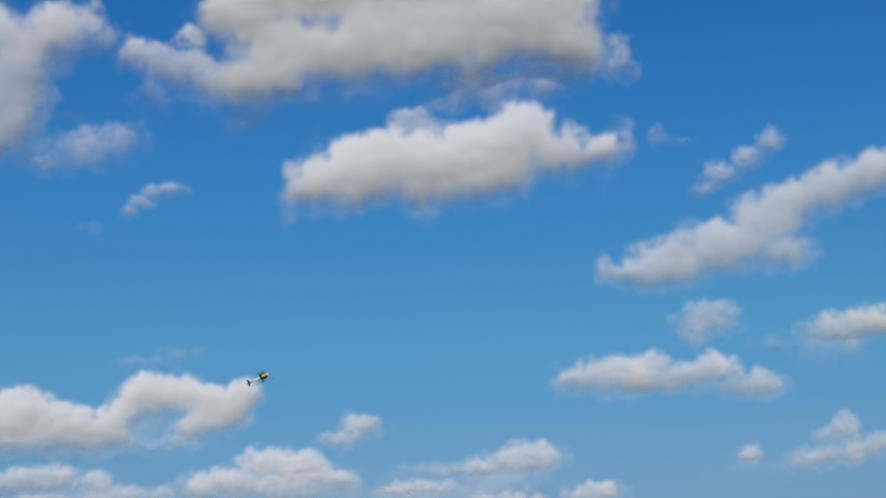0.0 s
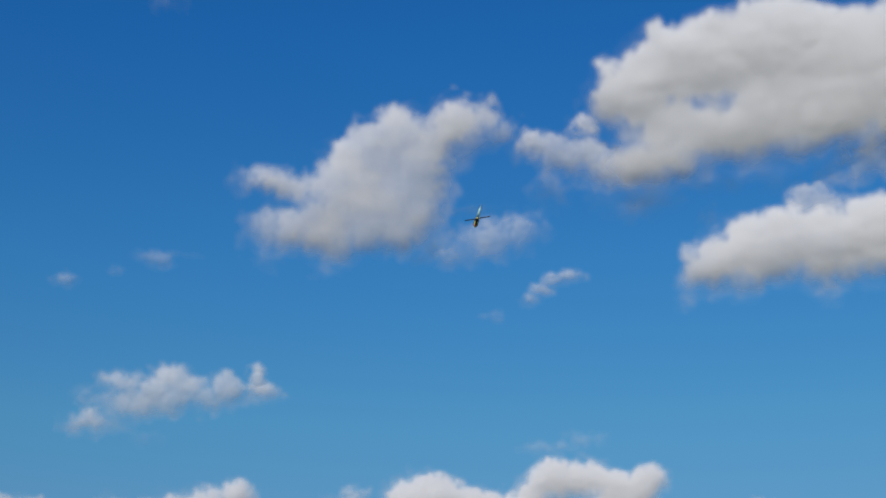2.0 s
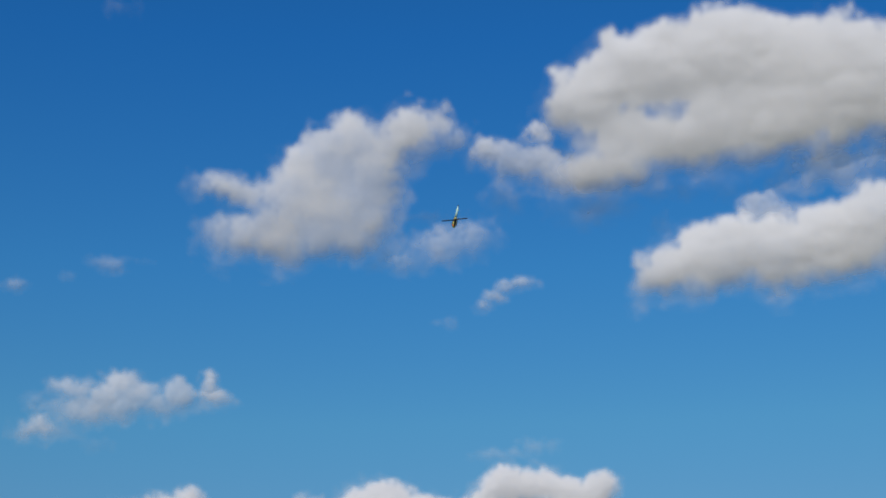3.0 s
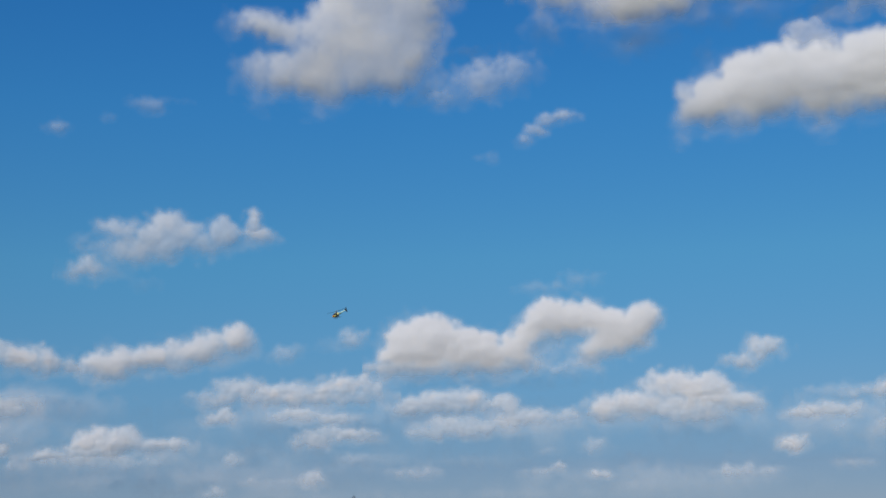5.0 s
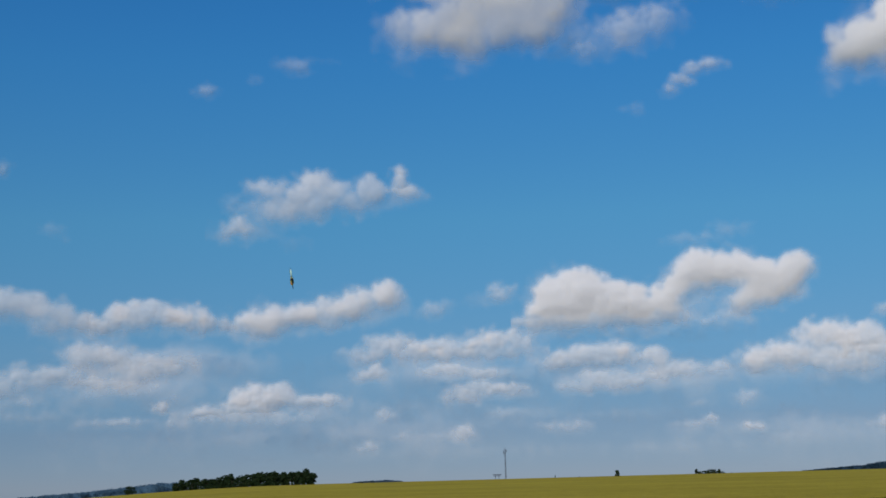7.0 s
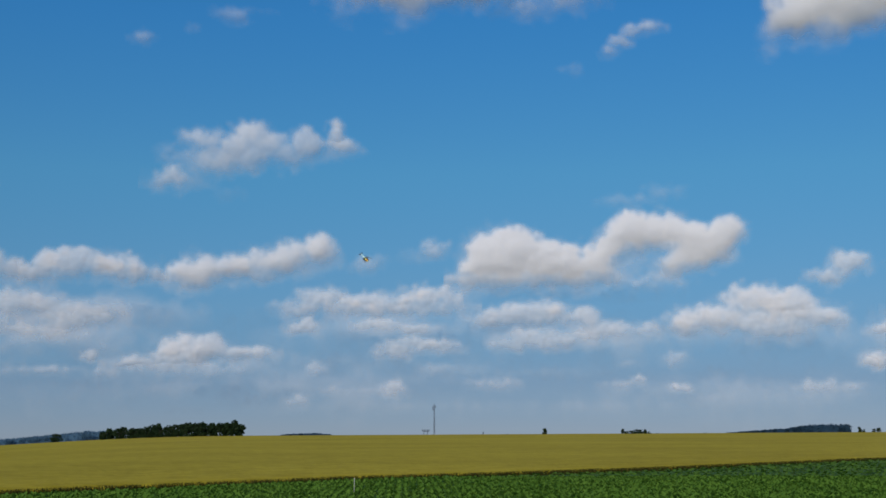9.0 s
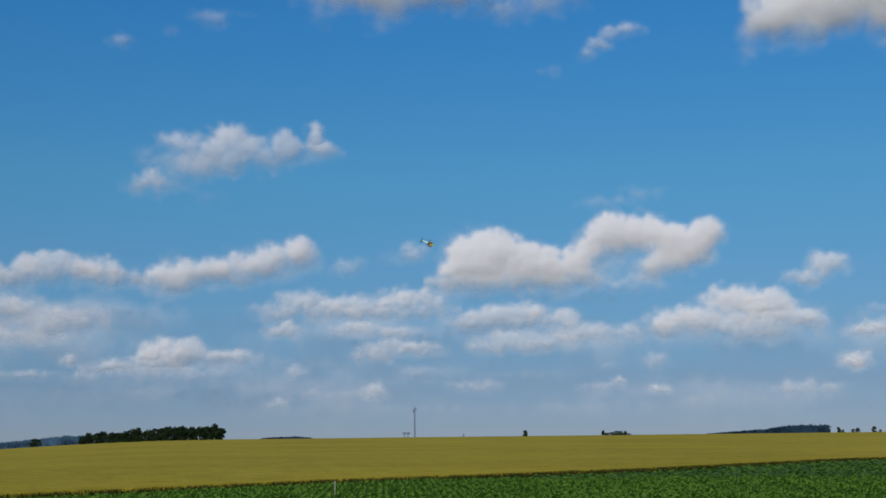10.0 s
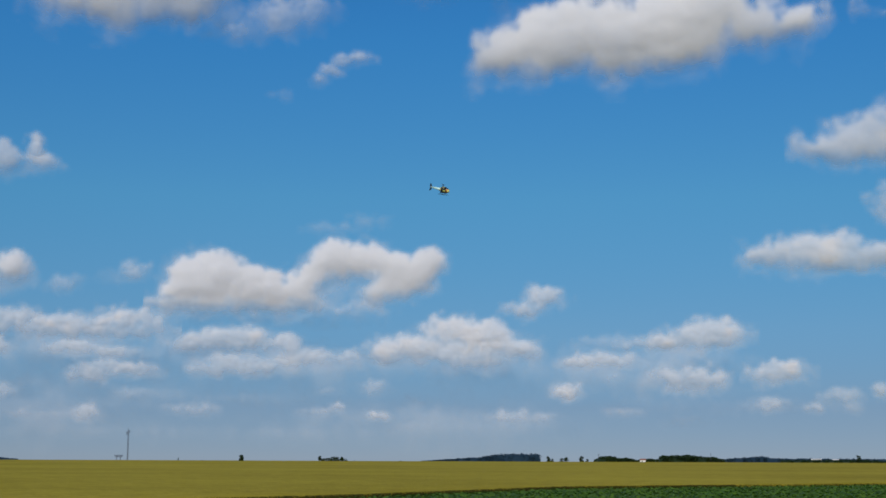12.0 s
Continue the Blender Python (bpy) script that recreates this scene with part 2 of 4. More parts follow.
def beet_field():
    """Rows of low broad-leaved plants, leaf by leaf where they stand near, clumps further out."""
    rng = np.random.default_rng(7)
    gx, gy = np.meshgrid(np.arange(-60, 75, 0.62), np.arange(88, 160, 0.5), indexing="ij")
    x, y = gx.ravel() + rng.normal(0, 0.05, gx.size), gy.ravel() + rng.normal(0, 0.1, gx.size)
    ok = (y < edge_y(x) - 0.6) & (np.abs(np.degrees(np.arctan2(x, y)) - 6) < 27) & (np.hypot(x, y) > 92) & (np.hypot(x, y) < 150)
    x, y = x[ok], y[ok]
    n, k = len(x), 5
    X, Y = np.repeat(x, k), np.repeat(y, k)
    a = rng.uniform(0, 2 * math.pi, n * k)
    tilt, ln, w = rng.uniform(0.25, 1.2, n * k), rng.uniform(0.28, 0.5, n * k), rng.uniform(0.09, 0.17, n * k)
    Z = ground_z(X, Y)
    d = np.stack([np.cos(a) * np.cos(tilt), np.sin(a) * np.cos(tilt), np.sin(tilt)], 1)
    s = np.stack([-np.sin(a), np.cos(a), 0 * a], 1) * w[:, None]
    o = np.stack([X, Y, Z + 0.05], 1)
    tip = o + d * ln[:, None] + np.stack([np.cos(a), np.sin(a), -0.3 + 0 * a], 1) * 0.06
    mid = o + d * ln[:, None] * 0.6
    v = np.stack([o, mid + s, tip, mid - s], 1).reshape(-1, 3)
    tagged(from_arrays("beet_plants", v, np.arange(len(v)).reshape(-1, 4), [BEET], smooth=False),
           "rows of low green sugar beet plants with broad leaves", "crop", kind="stuff")
    m = 170000
    x, y = rng.uniform(-60, 330, m), rng.uniform(100, 400, m)
    ok = (y < edge_y(x) - 0.5) & (np.hypot(x, y) > 148)
    x, y = x[ok], y[ok]
    m = len(x)
    a, r, z = rng.uniform(0, 2 * math.pi, m), rng.uniform(0.1, 0.22, m), ground_z(x, y)
    c = np.stack([x, y, z + rng.uniform(0.12, 0.34, m)], 1)
    ux = np.stack([np.cos(a), np.sin(a), rng.uniform(-0.2, 0.2, m)], 1) * r[:, None]
    uy = np.stack([-np.sin(a), np.cos(a), rng.uniform(0.0, 0.5, m)], 1) * r[:, None]
    v = np.stack([c - ux - uy, c + ux - uy, c + ux + uy, c - ux + uy], 1).reshape(-1, 3)
    tagged(from_arrays("beet_foliage", v, np.arange(len(v)).reshape(-1, 4), [BEET], smooth=False),
           "dense green beet foliage further out in the field", "crop", kind="stuff")


beet_field()
bx = np.concatenate([np.linspace(-90, -30, 30), np.linspace(-29, 430, 120)])
bf = np.linspace(0.25, 1.004, 60)
gx, gy = bx[:, None] * bf, edge_y(bx)[:, None] * bf
gi = np.arange(gx.size).reshape(gx.shape)
tagged(from_arrays("beet_floor", np.stack([gx, gy, ground_z(gx, gy) + 0.07], -1).reshape(-1, 3),
                   np.stack([gi[:-1, :-1], gi[1:, :-1], gi[1:, 1:], gi[:-1, 1:]], -1).reshape(-1, 4), [BEET_FLOOR]),
       "green beet canopy covering the near field", "crop field", kind="structure")


# ---- distance: trees, woods, mast ----
def spot(bearing, dist):
    x, y = dist * math.sin(radians(bearing)), dist * math.cos(radians(bearing))
    return x, y, float(ground_z(np.array(x), np.array(y)))


def clumps(rng, centres, radii, size, n):
    """n leaf sprays scattered in the shells of soft blobs: arrays of quads."""
    k = rng.integers(0, len(centres), n)
    d = rng.normal(size=(n, 3))
    d /= np.linalg.norm(d, axis=1)[:, None]
    c = centres[k] + d * radii[k] * rng.uniform(0.55, 1.08, (n, 1))
    u = rng.normal(size=(n, 3))
    u /= np.linalg.norm(u, axis=1)[:, None]
    w = np.cross(u, rng.normal(size=(n, 3)))
    w /= np.linalg.norm(w, axis=1)[:, None]
    s = size * rng.uniform(0.5, 1.2, (n, 1))
    return np.stack([c - u * s, c - w * s * 0.7, c + u * s, c + w * s * 0.7], 1).reshape(-1, 3)


def tree(name, bearing, dist, height, width, seed, mat, label, n=700, group=""):
    rng = np.random.default_rng(seed)
    x, y, z = spot(bearing, dist)
    root = new(name)
    root.location = (x, y, z)
    bm = bmesh.new()
    tube(bm, (0, 0, -0.5), (0, 0, height * 0.55), height * 0.03, height * 0.015, 7)
    for i in range(6):
        a = i * 1.05 + rng.uniform(0, 0.8)
        h = height * rng.uniform(0.25, 0.5)
        tube(bm, (0, 0, h), (width * 0.32 * math.cos(a), width * 0.32 * math.sin(a), h + height * 0.22), height * 0.012, height * 0.004, 5)
    part("trunk", bm, BARK, root)
    m = 14
    t = rng.uniform(0, 1, m)
    a = rng.uniform(0, 2 * math.pi, m)
    r = width * 0.34 * np.sin(np.pi * (0.25 + 0.65 * t)) * rng.uniform(0.3, 1.1, m)
    cen = np.stack([r * np.cos(a), r * np.sin(a), height * (0.07 + 0.77 * t)], 1)
    rad = np.stack([width * rng.uniform(0.16, 0.28, m)] * 2 + [height * rng.uniform(0.11, 0.19, m)], 1)
    crown = from_arrays("crown", clumps(rng, cen, rad, height * 0.075, n), np.arange(4 * n).reshape(-1, 4), [mat], smooth=False)
    crown.parent = root
    return tagged(root, label, "tree", group)


def wood(profile, dist, seed, label, mat=None, density=14):
    """A far belt of trees: crowns of many sprays under a skyline given as (bearing, height angle); without mat, in
    haze-tinted leaves.
    """
    rng = np.random.default_rng(seed)
    b, h = np.array([q[0] for q in profile]), np.array([q[1] for q in profile])
    n = max(30, int((b[-1] - b[0]) * density))
    bb = rng.uniform(b[0], b[-1], n)
    dd = dist + rng.uniform(-40, 120, n)
    top = np.interp(bb, b, h) * dist * math.pi / 180 * rng.uniform(0.86, 1.1, n)
    x, y = dd * np.sin(np.radians(bb)), dd * np.cos(np.radians(bb))
    g = ground_z(x, y)
    cs, rs = [], []
    for f in (0.3, 0.65):
        cs.append(np.stack([x, y, g + top * f], 1))
        rs.append(np.stack([np.maximum(top * 0.5, 5.0), np.maximum(top * 0.5, 5.0), top * 0.36], 1))
    cen, rad = np.concatenate(cs), np.concatenate(rs)
    m = n * 110
    ob = from_arrays("distant_wood", clumps(rng, cen, rad, max(1.2, dist * (0.00035 if mat is None or mat is HAZED_HILL_LEAVES else 0.0007)), m), np.arange(4 * m).reshape(-1, 4), [mat or HAZED_FAR_LEAVES], smooth=False)
    # solid core added inside the wood so that gaps in the crowns stay closed
    k = 90
    kb = np.linspace(b[0], b[-1], k)
    kx, ky = dist * np.sin(np.radians(kb)), dist * np.cos(np.radians(kb))
    kh = np.interp(kb, b, h) * dist * math.pi / 180 * ((0.9 if mat is None or mat is HAZED_HILL_LEAVES else 0.72) + 0.1 * np.sin(kb * 23) * np.sin(kb * 9.7))
    rows = [np.stack([kx * f, ky * f, ground_z(kx * f, ky * f) + kh * u], 1) for f, u in ((0.992, -0.1), (0.996, 0.7), (1.003, 1.0), (1.014, 0.8), (1.02, -0.1))]
    kv = np.concatenate(rows)
    ki = np.arange(5 * k).reshape(5, k)
    core = from_arrays("wood_core", kv, np.stack([ki[:-1, :-1], ki[:-1, 1:], ki[1:, 1:], ki[1:, :-1]], -1).reshape(-1, 4), [mat or HAZED_FAR_LEAVES])
    core.parent = ob
    return tagged(ob, label, "wood", kind="stuff")


rng = random.Random(3)
for i in range(30):
    b = -11.3 + 5.15 * i / 29
    h = 10.8 + 4.0 * (i / 29) + rng.uniform(-1.4, 1.8)
    tree("tree", b + rng.uniform(-0.06, 0.06), 1420 + 60 * (i % 3), h, rng.uniform(11, 15), 40 + i, LEAVES,
         "dark green broad-leaved tree in a dense roadside grove", 750, "grove trees")
tree("tree", 5.38, 1450, 6.8, 6.0, 90, LEAVES, "small lone dark tree on the field's crest", 900)
tree("bush", -12.98, 1400, 8.5, 12, 91, LEAVES, "low dark round bush beyond the field", 900)
for i, (b, h, w) in enumerate(((8.34, 5.6, 4.5), (8.48, 3.8, 8), (8.66, 3.8, 9), (8.82, 5.2, 9), (9.0, 5.2, 9), (9.2, 5.8, 6), (9.32, 3.0, 5.5))):
    tree("tree", b, 1480, h, w, 100 + i, LEAVES, "low dark tree in a clump on the horizon", 700, "trees of the clump")
for i, (b, h, w) in enumerate(((3.95, 1.5, 4), (11.44, 1.6, 7), (9.65, 1.6, 3.5), (3.03, 3.6, 1.6))):
    tree("bush", b, 1490, h, w, 120 + i, LEAVES, "tiny dark bush on the field's crest", 160, "crest bushes")
for i, (b, h, w) in enumerate(((17.05, 11.5, 9), (17.2, 6, 7), (17.55, 7, 9), (17.72, 9, 10), (18.3, 11.5, 10), (18.52, 6, 6))):
    tree("tree", b, 2600, h, w, 140 + i, LEAVES, "small dark tree standing alone on the horizon", 600, "horizon trees")
tree("tree", 28.5, 2500, 13, 11, 160, LEAVES, "tall dark tree beside far white sheds", 400)

wood(((-17, 0.2), (-15, 0.22), (-14, 0.24), (-12.8, 0.3), (-11.6, 0.36), (-11.0, 0.3)), 3100, 1, "wooded hill on the horizon, haze painted into its blue-green", HAZED_HILL_LEAVES, 40)
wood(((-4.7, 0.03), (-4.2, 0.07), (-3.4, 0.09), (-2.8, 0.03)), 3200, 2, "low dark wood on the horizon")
wood(((12.3, 0.02), (13.4, 0.1), (14.5, 0.18), (15.1, 0.28), (15.9, 0.32), (16.65, 0.3), (16.75, 0.1)), 2900, 3, "long dark wooded rise, tinted blue-green for haze", density=34)
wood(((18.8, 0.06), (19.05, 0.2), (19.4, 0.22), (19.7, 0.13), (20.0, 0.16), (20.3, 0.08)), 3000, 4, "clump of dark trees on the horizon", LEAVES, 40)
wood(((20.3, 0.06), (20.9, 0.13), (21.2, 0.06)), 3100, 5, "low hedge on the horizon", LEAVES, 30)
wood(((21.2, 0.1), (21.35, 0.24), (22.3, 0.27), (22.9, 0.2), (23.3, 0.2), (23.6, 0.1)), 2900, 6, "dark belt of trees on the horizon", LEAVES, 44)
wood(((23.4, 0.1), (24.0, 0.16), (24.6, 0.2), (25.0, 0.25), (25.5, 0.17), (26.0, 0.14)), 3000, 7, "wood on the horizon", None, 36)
wood(((23.0, 0.12), (25.5, 0.16), (28, 0.16), (31, 0.14), (36, 0.12)), 3150, 8, "far line of woods with haze painted in", None, 22)
wood(((25.8, 0.08), (27.0, 0.1), (28.8, 0.1), (29.6, 0.04)), 2700, 9, "low hedge in front of the far woods", LEAVES, 30)


def mast(bearing, dist, height):
    """A slender lattice tower with aerials at its head."""
    root = new("radio_mast")
    root.location = spot(bearing, dist)
    w = 0.7
    for sx, sy in ((-1, -1), (1, -1), (1, 1), (-1, 1)):
        part("leg", tube(bmesh.new(), (sx * w, sy * w, -0.5), (sx * w * 0.75, sy * w * 0.75, height), 0.2, 0.17, 6), STEEL, root)
    n = 22
    for i in range(n):
        z0, z1 = height * i / n, height * (i + 1) / n
        bm = bmesh.new()
        for s in (-1, 1):
            f = s if i % 2 else -s
            tube(bm, (-w * 0.9 * f, s * w * 0.9, z0), (w * 0.9 * f, s * w * 0.9, z1), 0.1, n=5)
            tube(bm, (s * w * 0.9, -w * 0.9 * f, z0), (s * w * 0.9, w * 0.9 * f, z1), 0.1, n=5)
        part("brace", bm, STEEL, root)
    for i, (dx, z) in enumerate(((-1.7, 0.92), (1.6, 0.94), (-1.6, 0.86))):
        part("aerial", box(bmesh.new(), (dx, 0, height * z), (0.7, 0.6, 2.6)), STEEL, root)
    part("lightning_rod", tube(bmesh.new(), (0, 0, height), (0, 0, height + 2.5), 0.14), STEEL, root)
    tagged(root, "slender grey steel lattice radio mast", "mast")


mast(1.16, 1900, 38)


def pylon(bearing, dist, height, span):
    root = new("power_pylon")
    root.location = spot(bearing, dist)
    for s in (-1, 1):
        part("leg", tube(bmesh.new(), (s * span * 0.22, 0, -1), (s * span * 0.18, 0, height), 0.6, 0.5, 6), STEEL, root)
    for z, f in ((1.0, 1.0), (0.72, 0.8)):
        part("crossarm", tube(bmesh.new(), (-span / 2 * f, 0, height * z), (span / 2 * f, 0, height * z), 0.6, n=6), STEEL, root)
    for s in (-1, 0, 1):
        part("insulator", tube(bmesh.new(), (s * span * 0.4, 0, height), (s * span * 0.4, 0, height - 2.5), 0.3, n=6), STEEL, root)
    tagged(root, "distant grey power-line pylon with two crossarms", "pylon")


pylon(0.83, 3000, 9.5, 17)


def pole(bearing, dist, height):
    root = new("utility_pole")
    root.location = spot(bearing, dist)
    part("shaft", tube(bmesh.new(), (0, 0, -0.5), (0, 0, height), 0.5, 0.35, 6), STEEL, root)
    part("crossarm", tube(bmesh.new(), (-1.5, 0, height * 0.94), (1.5, 0, height * 0.94), 0.25, n=5), STEEL, root)
    tagged(root, "thin grey pole on the horizon", "pole", "horizon poles")


pole(23.15, 2800, 17), pole(18.95, 2800, 15)


def house(bearing, dist, length, height, roof, label):
    root = new("farm_building")
    root.location = spot(bearing, dist)
    root.rotation_euler = (0, 0, -radians(bearing))
    part("wall", box(bmesh.new(), (0, 0, height / 2 - 0.2), (length, 8, height)), RENDER_WALL, root, smooth=False)
    bm = bmesh.new()
    e = length / 2 + 0.4
    v = [bm.verts.new(c) for c in ((-e, -4.6, height - 0.3), (e, -4.6, height - 0.3), (e, 0, height + roof), (-e, 0, height + roof), (-e, 4.6, height - 0.3), (e, 4.6, height - 0.3))]
    for f in ((0, 1, 2, 3), (3, 2, 5, 4), (0, 3, 4), (1, 5, 2), (0, 4, 5, 1)):
        bm.faces.new([v[i] for i in f])
    part("roof", bm, ROOF if roof > 1.5 else RENDER_WALL, root, smooth=False)
    for i in range(max(1, int(length // 8))):
        part("door", box(bmesh.new(), (-length / 2 + 4 + 8 * i, -4.02, 1.3), (2.2, 0.1, 2.6)), STEEL, root, smooth=False)
    tagged(root, label, "building")


house(20.62, 2950, 11, 4.5, 2.5, "small white farmhouse with a pitched roof")
house(27.0, 2950, 19, 7, 1.0, "long white farm shed far off")
house(27.7, 2980, 12, 6.5, 1.0, "white farm shed far off")


def stake(bearing, dist, height):
    root = new("marker_stake")
    root.location = spot(bearing, dist)
    bm = tube(bmesh.new(), (0, 0, -0.2), (0.02, 0, height), 0.02, 0.018, 8)
    part("shaft", bm, WOOD, root)
    part("cap", tube(bmesh.new(), (0.02, 0, height - 0.12), (0.02, 0, height + 0.01), 0.026, 0.024, 8), RENDER_WALL, root)
    tagged(root, "pale wooden marker stake standing in the beets", "stake")


stake(-1.9, 110, 1.35)


# ---- clouds ----
def lattice_noise(shape, step, rng):
    """Smooth value noise over a grid, one random value every `step` cells."""
    dims = [int(s / step) + 4 for s in shape]
    lat = rng.random(dims).astype(np.float32)
    for ax, s in enumerate(shape):
        p = np.arange(s, dtype=np.float32) / step + rng.random()
        i = np.minimum(p.astype(int), dims[ax] - 2)
        f = p - i
        f = f * f * f * (f * (6 * f - 15) + 10)
        sh = [1, 1]
        sh[ax] = s
        f = f.reshape(sh)
        lat = np.take(lat, i, axis=ax) * (1 - f) + np.take(lat, i + 1, axis=ax) * f
    return lat


def fractal(shape, step, rng, gain=0.55, billow=False):
    """Sum of ever finer noise, about 0 to 1; billow: round heaps with creases between them."""
    out, amp, total = np.zeros(shape, np.float32), 1.0, 0.0
    while step > 1.3:
        n = lattice_noise(shape, step, rng)
        out += amp * (np.minimum(np.abs(2 * n - 1) * 1.8, 1.2) if billow else n)
        total += amp
        amp *= gain
        step *= 0.49
    return out / max(total, 1e-6)


def blurred(a, n):
    """Three box blurs, n cells either way."""
    n = max(int(n), 1)
    for _ in range(3):
        for ax in (0, 1):
            pad = [(0, 0), (0, 0)]
            pad[ax] = (n + 1, n)
            c = np.cumsum(np.pad(a, pad, mode="edge"), axis=ax, dtype=np.float64)
            k = 2 * n + 1
            a = ((c[k:] - c[:-k]) if ax == 0 else (c[:, k:] - c[:, :-k])) / k
    return a.astype(np.float32)


CLOUD_LABEL = {
    "ragged": "ragged white cumulus cloud with a hollow edge", "billowing": "huge billowing white cumulus cloud with a grey base",
    "thin": "thin translucent wisp of cloud", "long": "long white cumulus cloud with a soft base", "grey": "soft grey veil of cloud, broad low ones standing in for haze",
    "flat_based": "flat-based white cumulus cloud", "small": "small pale fair-weather cloud", "heaped": "heaped bright white cumulus cloud"}
cloud_count = [0]
CLOUD_DISTANCE = 4000.0


def cloud(kind, thin, puffs, hollows=(), torn=1.0):
    """A cloud shaped to fit the camera's view, from a few puffs (bearing, height angle, half width, half height, in
    degrees), less the hollows:
    a relief facing EYE, with a back where dense, its opacity faded at the ragged rim as seen from there. thin: 0 dense,
    1 almost nothing."""
    cloud_count[0] += 1
    rng = np.random.default_rng(1000 + cloud_count[0])
    P = np.array(puffs, np.float32)
    s = float(np.clip(np.sqrt(np.mean(P[:, 3] * np.minimum(P[:, 2], 2 * P[:, 3]))), 0.12, 1.3))
    dist = CLOUD_DISTANCE * (1.04 if thin >= 0.65 else 1.012 if thin >= 0.3 and P[:, 1].mean() > 12 else 1.0)
    pad = (0.55 + 0.5 * thin) * s + 0.05
    x0, x1 = (P[:, 0] - P[:, 2]).min() - pad, (P[:, 0] + P[:, 2]).max() + pad
    z0, z1 = (P[:, 1] - P[:, 3]).min() - pad, (P[:, 1] + P[:, 3]).max() + pad
    h = max(0.030, (x1 - x0) / 370)
    nx, nz = int((x1 - x0) / h) + 2, int((z1 - z0) / h) + 2
    shape = (nx, nz)
    X, Z = np.meshgrid(x0 + h * np.arange(nx, dtype=np.float32), z0 + h * np.arange(nz, dtype=np.float32), indexing="ij")
    # the rim is torn: puffs are looked up at a place shifted by noise
    wide, fine = 1.1 * s / h, 0.4 * s / h
    shift = (0.38 + 0.25 * thin) * s * torn
    wx = X + shift * (2.6 * (fractal(shape, wide, rng) - 0.5) + 0.9 * (fractal(shape, fine, rng, 0.5) - 0.5))
    wz = Z + shift * (1.7 * (fractal(shape, wide, rng) - 0.5) + 0.9 * (fractal(shape, fine, rng, 0.5) - 0.5))
    soft = 0.10 * s
    acc, wide_acc, veil_acc = (np.zeros(shape, np.float32) for _ in range(3))
    broad = 0.42 * s
    for px, pz, rx, rz in P:
        dz = (wz - pz) / rz
        d = np.hypot((wx - px) / rx, np.where(dz < 0, dz * 1.1, dz))
        f = np.exp(np.clip((1 - d) * min(rx, rz) / soft, -20, 20))
        acc += f
        wide_acc += np.exp(np.clip(0.7 * (1 - d * d) * min(rx, rz) / broad, -20, 20))
        low = np.hypot((wx - px) / (rx * 1.12 + 0.1 * s), (wz - pz + 0.14 * rz) / (rz * 1.05 + 0.1 * s))
        veil_acc += np.exp(np.clip((1 - low) * min(rx, rz) / soft, -20, 20))
    F = soft * np.log(acc + 1e-9) - 0.01 * s
    for px, pz, rx, rz in hollows:
        d = np.hypot((wx - px) / rx, (wz - pz) / rz)
        F = np.minimum(F, (d - 1) * min(rx, rz) * 0.9 + 0.02)
    form = blurred(broad * np.log(wide_acc + 1e-9), 0.2 * s / h)
    heaps = fractal(shape, 0.8 * s / h, rng, 0.5, True) - 0.42
    mist = fractal(shape, 0.9 * s / h, rng, 0.58) - 0.5
    F += s * (0.22 * heaps * (1 - 0.7 * thin) + (0.30 + 0.9 * thin) * mist)
    # how near to the base, column by column
    share = np.cumsum(np.clip(F / s + 0.3, 0, 0.6), axis=1)
    share = share / (share[:, -1:] + 1e-3)
    under = blurred(np.clip(1 - 1.7 * share, 0, 1), 0.12 * s / h)
    # vapour: close at the heaped top, loose at the base and in thin cloud
    loose = s ** 0.8 * (0.19 + 0.42 * under + 0.50 * thin)
    a = np.clip((F + loose * 0.6) / (1.7 * loose), 0, 1)
    a = a * a * (3 - 2 * a)
    gaps = fractal(shape, 1.3 * s / h, rng, 0.62)
    a *= 1 - min(1.0, 1.15 * thin) * np.clip(1.35 - 1.6 * gaps, 0, 1)
    # low clouds are also made more see-through, imitating haze in front of them
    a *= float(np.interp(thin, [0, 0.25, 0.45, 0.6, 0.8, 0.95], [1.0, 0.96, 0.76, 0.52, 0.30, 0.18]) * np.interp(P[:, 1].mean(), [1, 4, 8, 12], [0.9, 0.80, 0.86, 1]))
    a = blurred(a, 1)
    body = 0.2 * s * np.logaddexp(0, (form + 0.15 * s) / (0.2 * s))
    bulge = blurred(heaps, 0.09 * s / h) * np.clip(body / s, 0, 1)
    # relief towards EYE, drawn in at the base so that it turns greyer
    deep = (RELIEF * (1 - np.exp(-body / (1.7 * s))) + HEAP * min(1.0, (0.45 / s) ** 1.5) * bulge) * s * (1 - 0.6 * thin) * (1 - 0.28 * blurred(under, 0.15 * s / h))
    keep = a > 0.012
    use = keep[:-1, :-1] | keep[1:, :-1] | keep[1:, 1:] | keep[:-1, 1:]
    idx = np.arange(nx * nz).reshape(shape)
    q = np.stack([idx[:-1, :-1], idx[1:, :-1], idx[1:, 1:], idx[:-1, 1:]], -1)[use]
    if len(q) < 12:
        return None

    def skin(name, depth, quads, opacity):
        used = np.unique(quads)
        back = np.full(nx * nz, -1)
        back[used] = np.arange(len(used))
        b, e = np.radians(X.ravel()[used]), np.radians(Z.ravel()[used])
        r = dist * (1 + np.radians(depth.ravel()[used]))
        W = np.stack([r * np.cos(e) * np.sin(b), r * np.cos(e) * np.cos(b), r * np.sin(e) + EYE[2]], 1)
        c = W.mean(0)
        ob = from_arrays(name, W - c, back[quads], [VAPOUR])
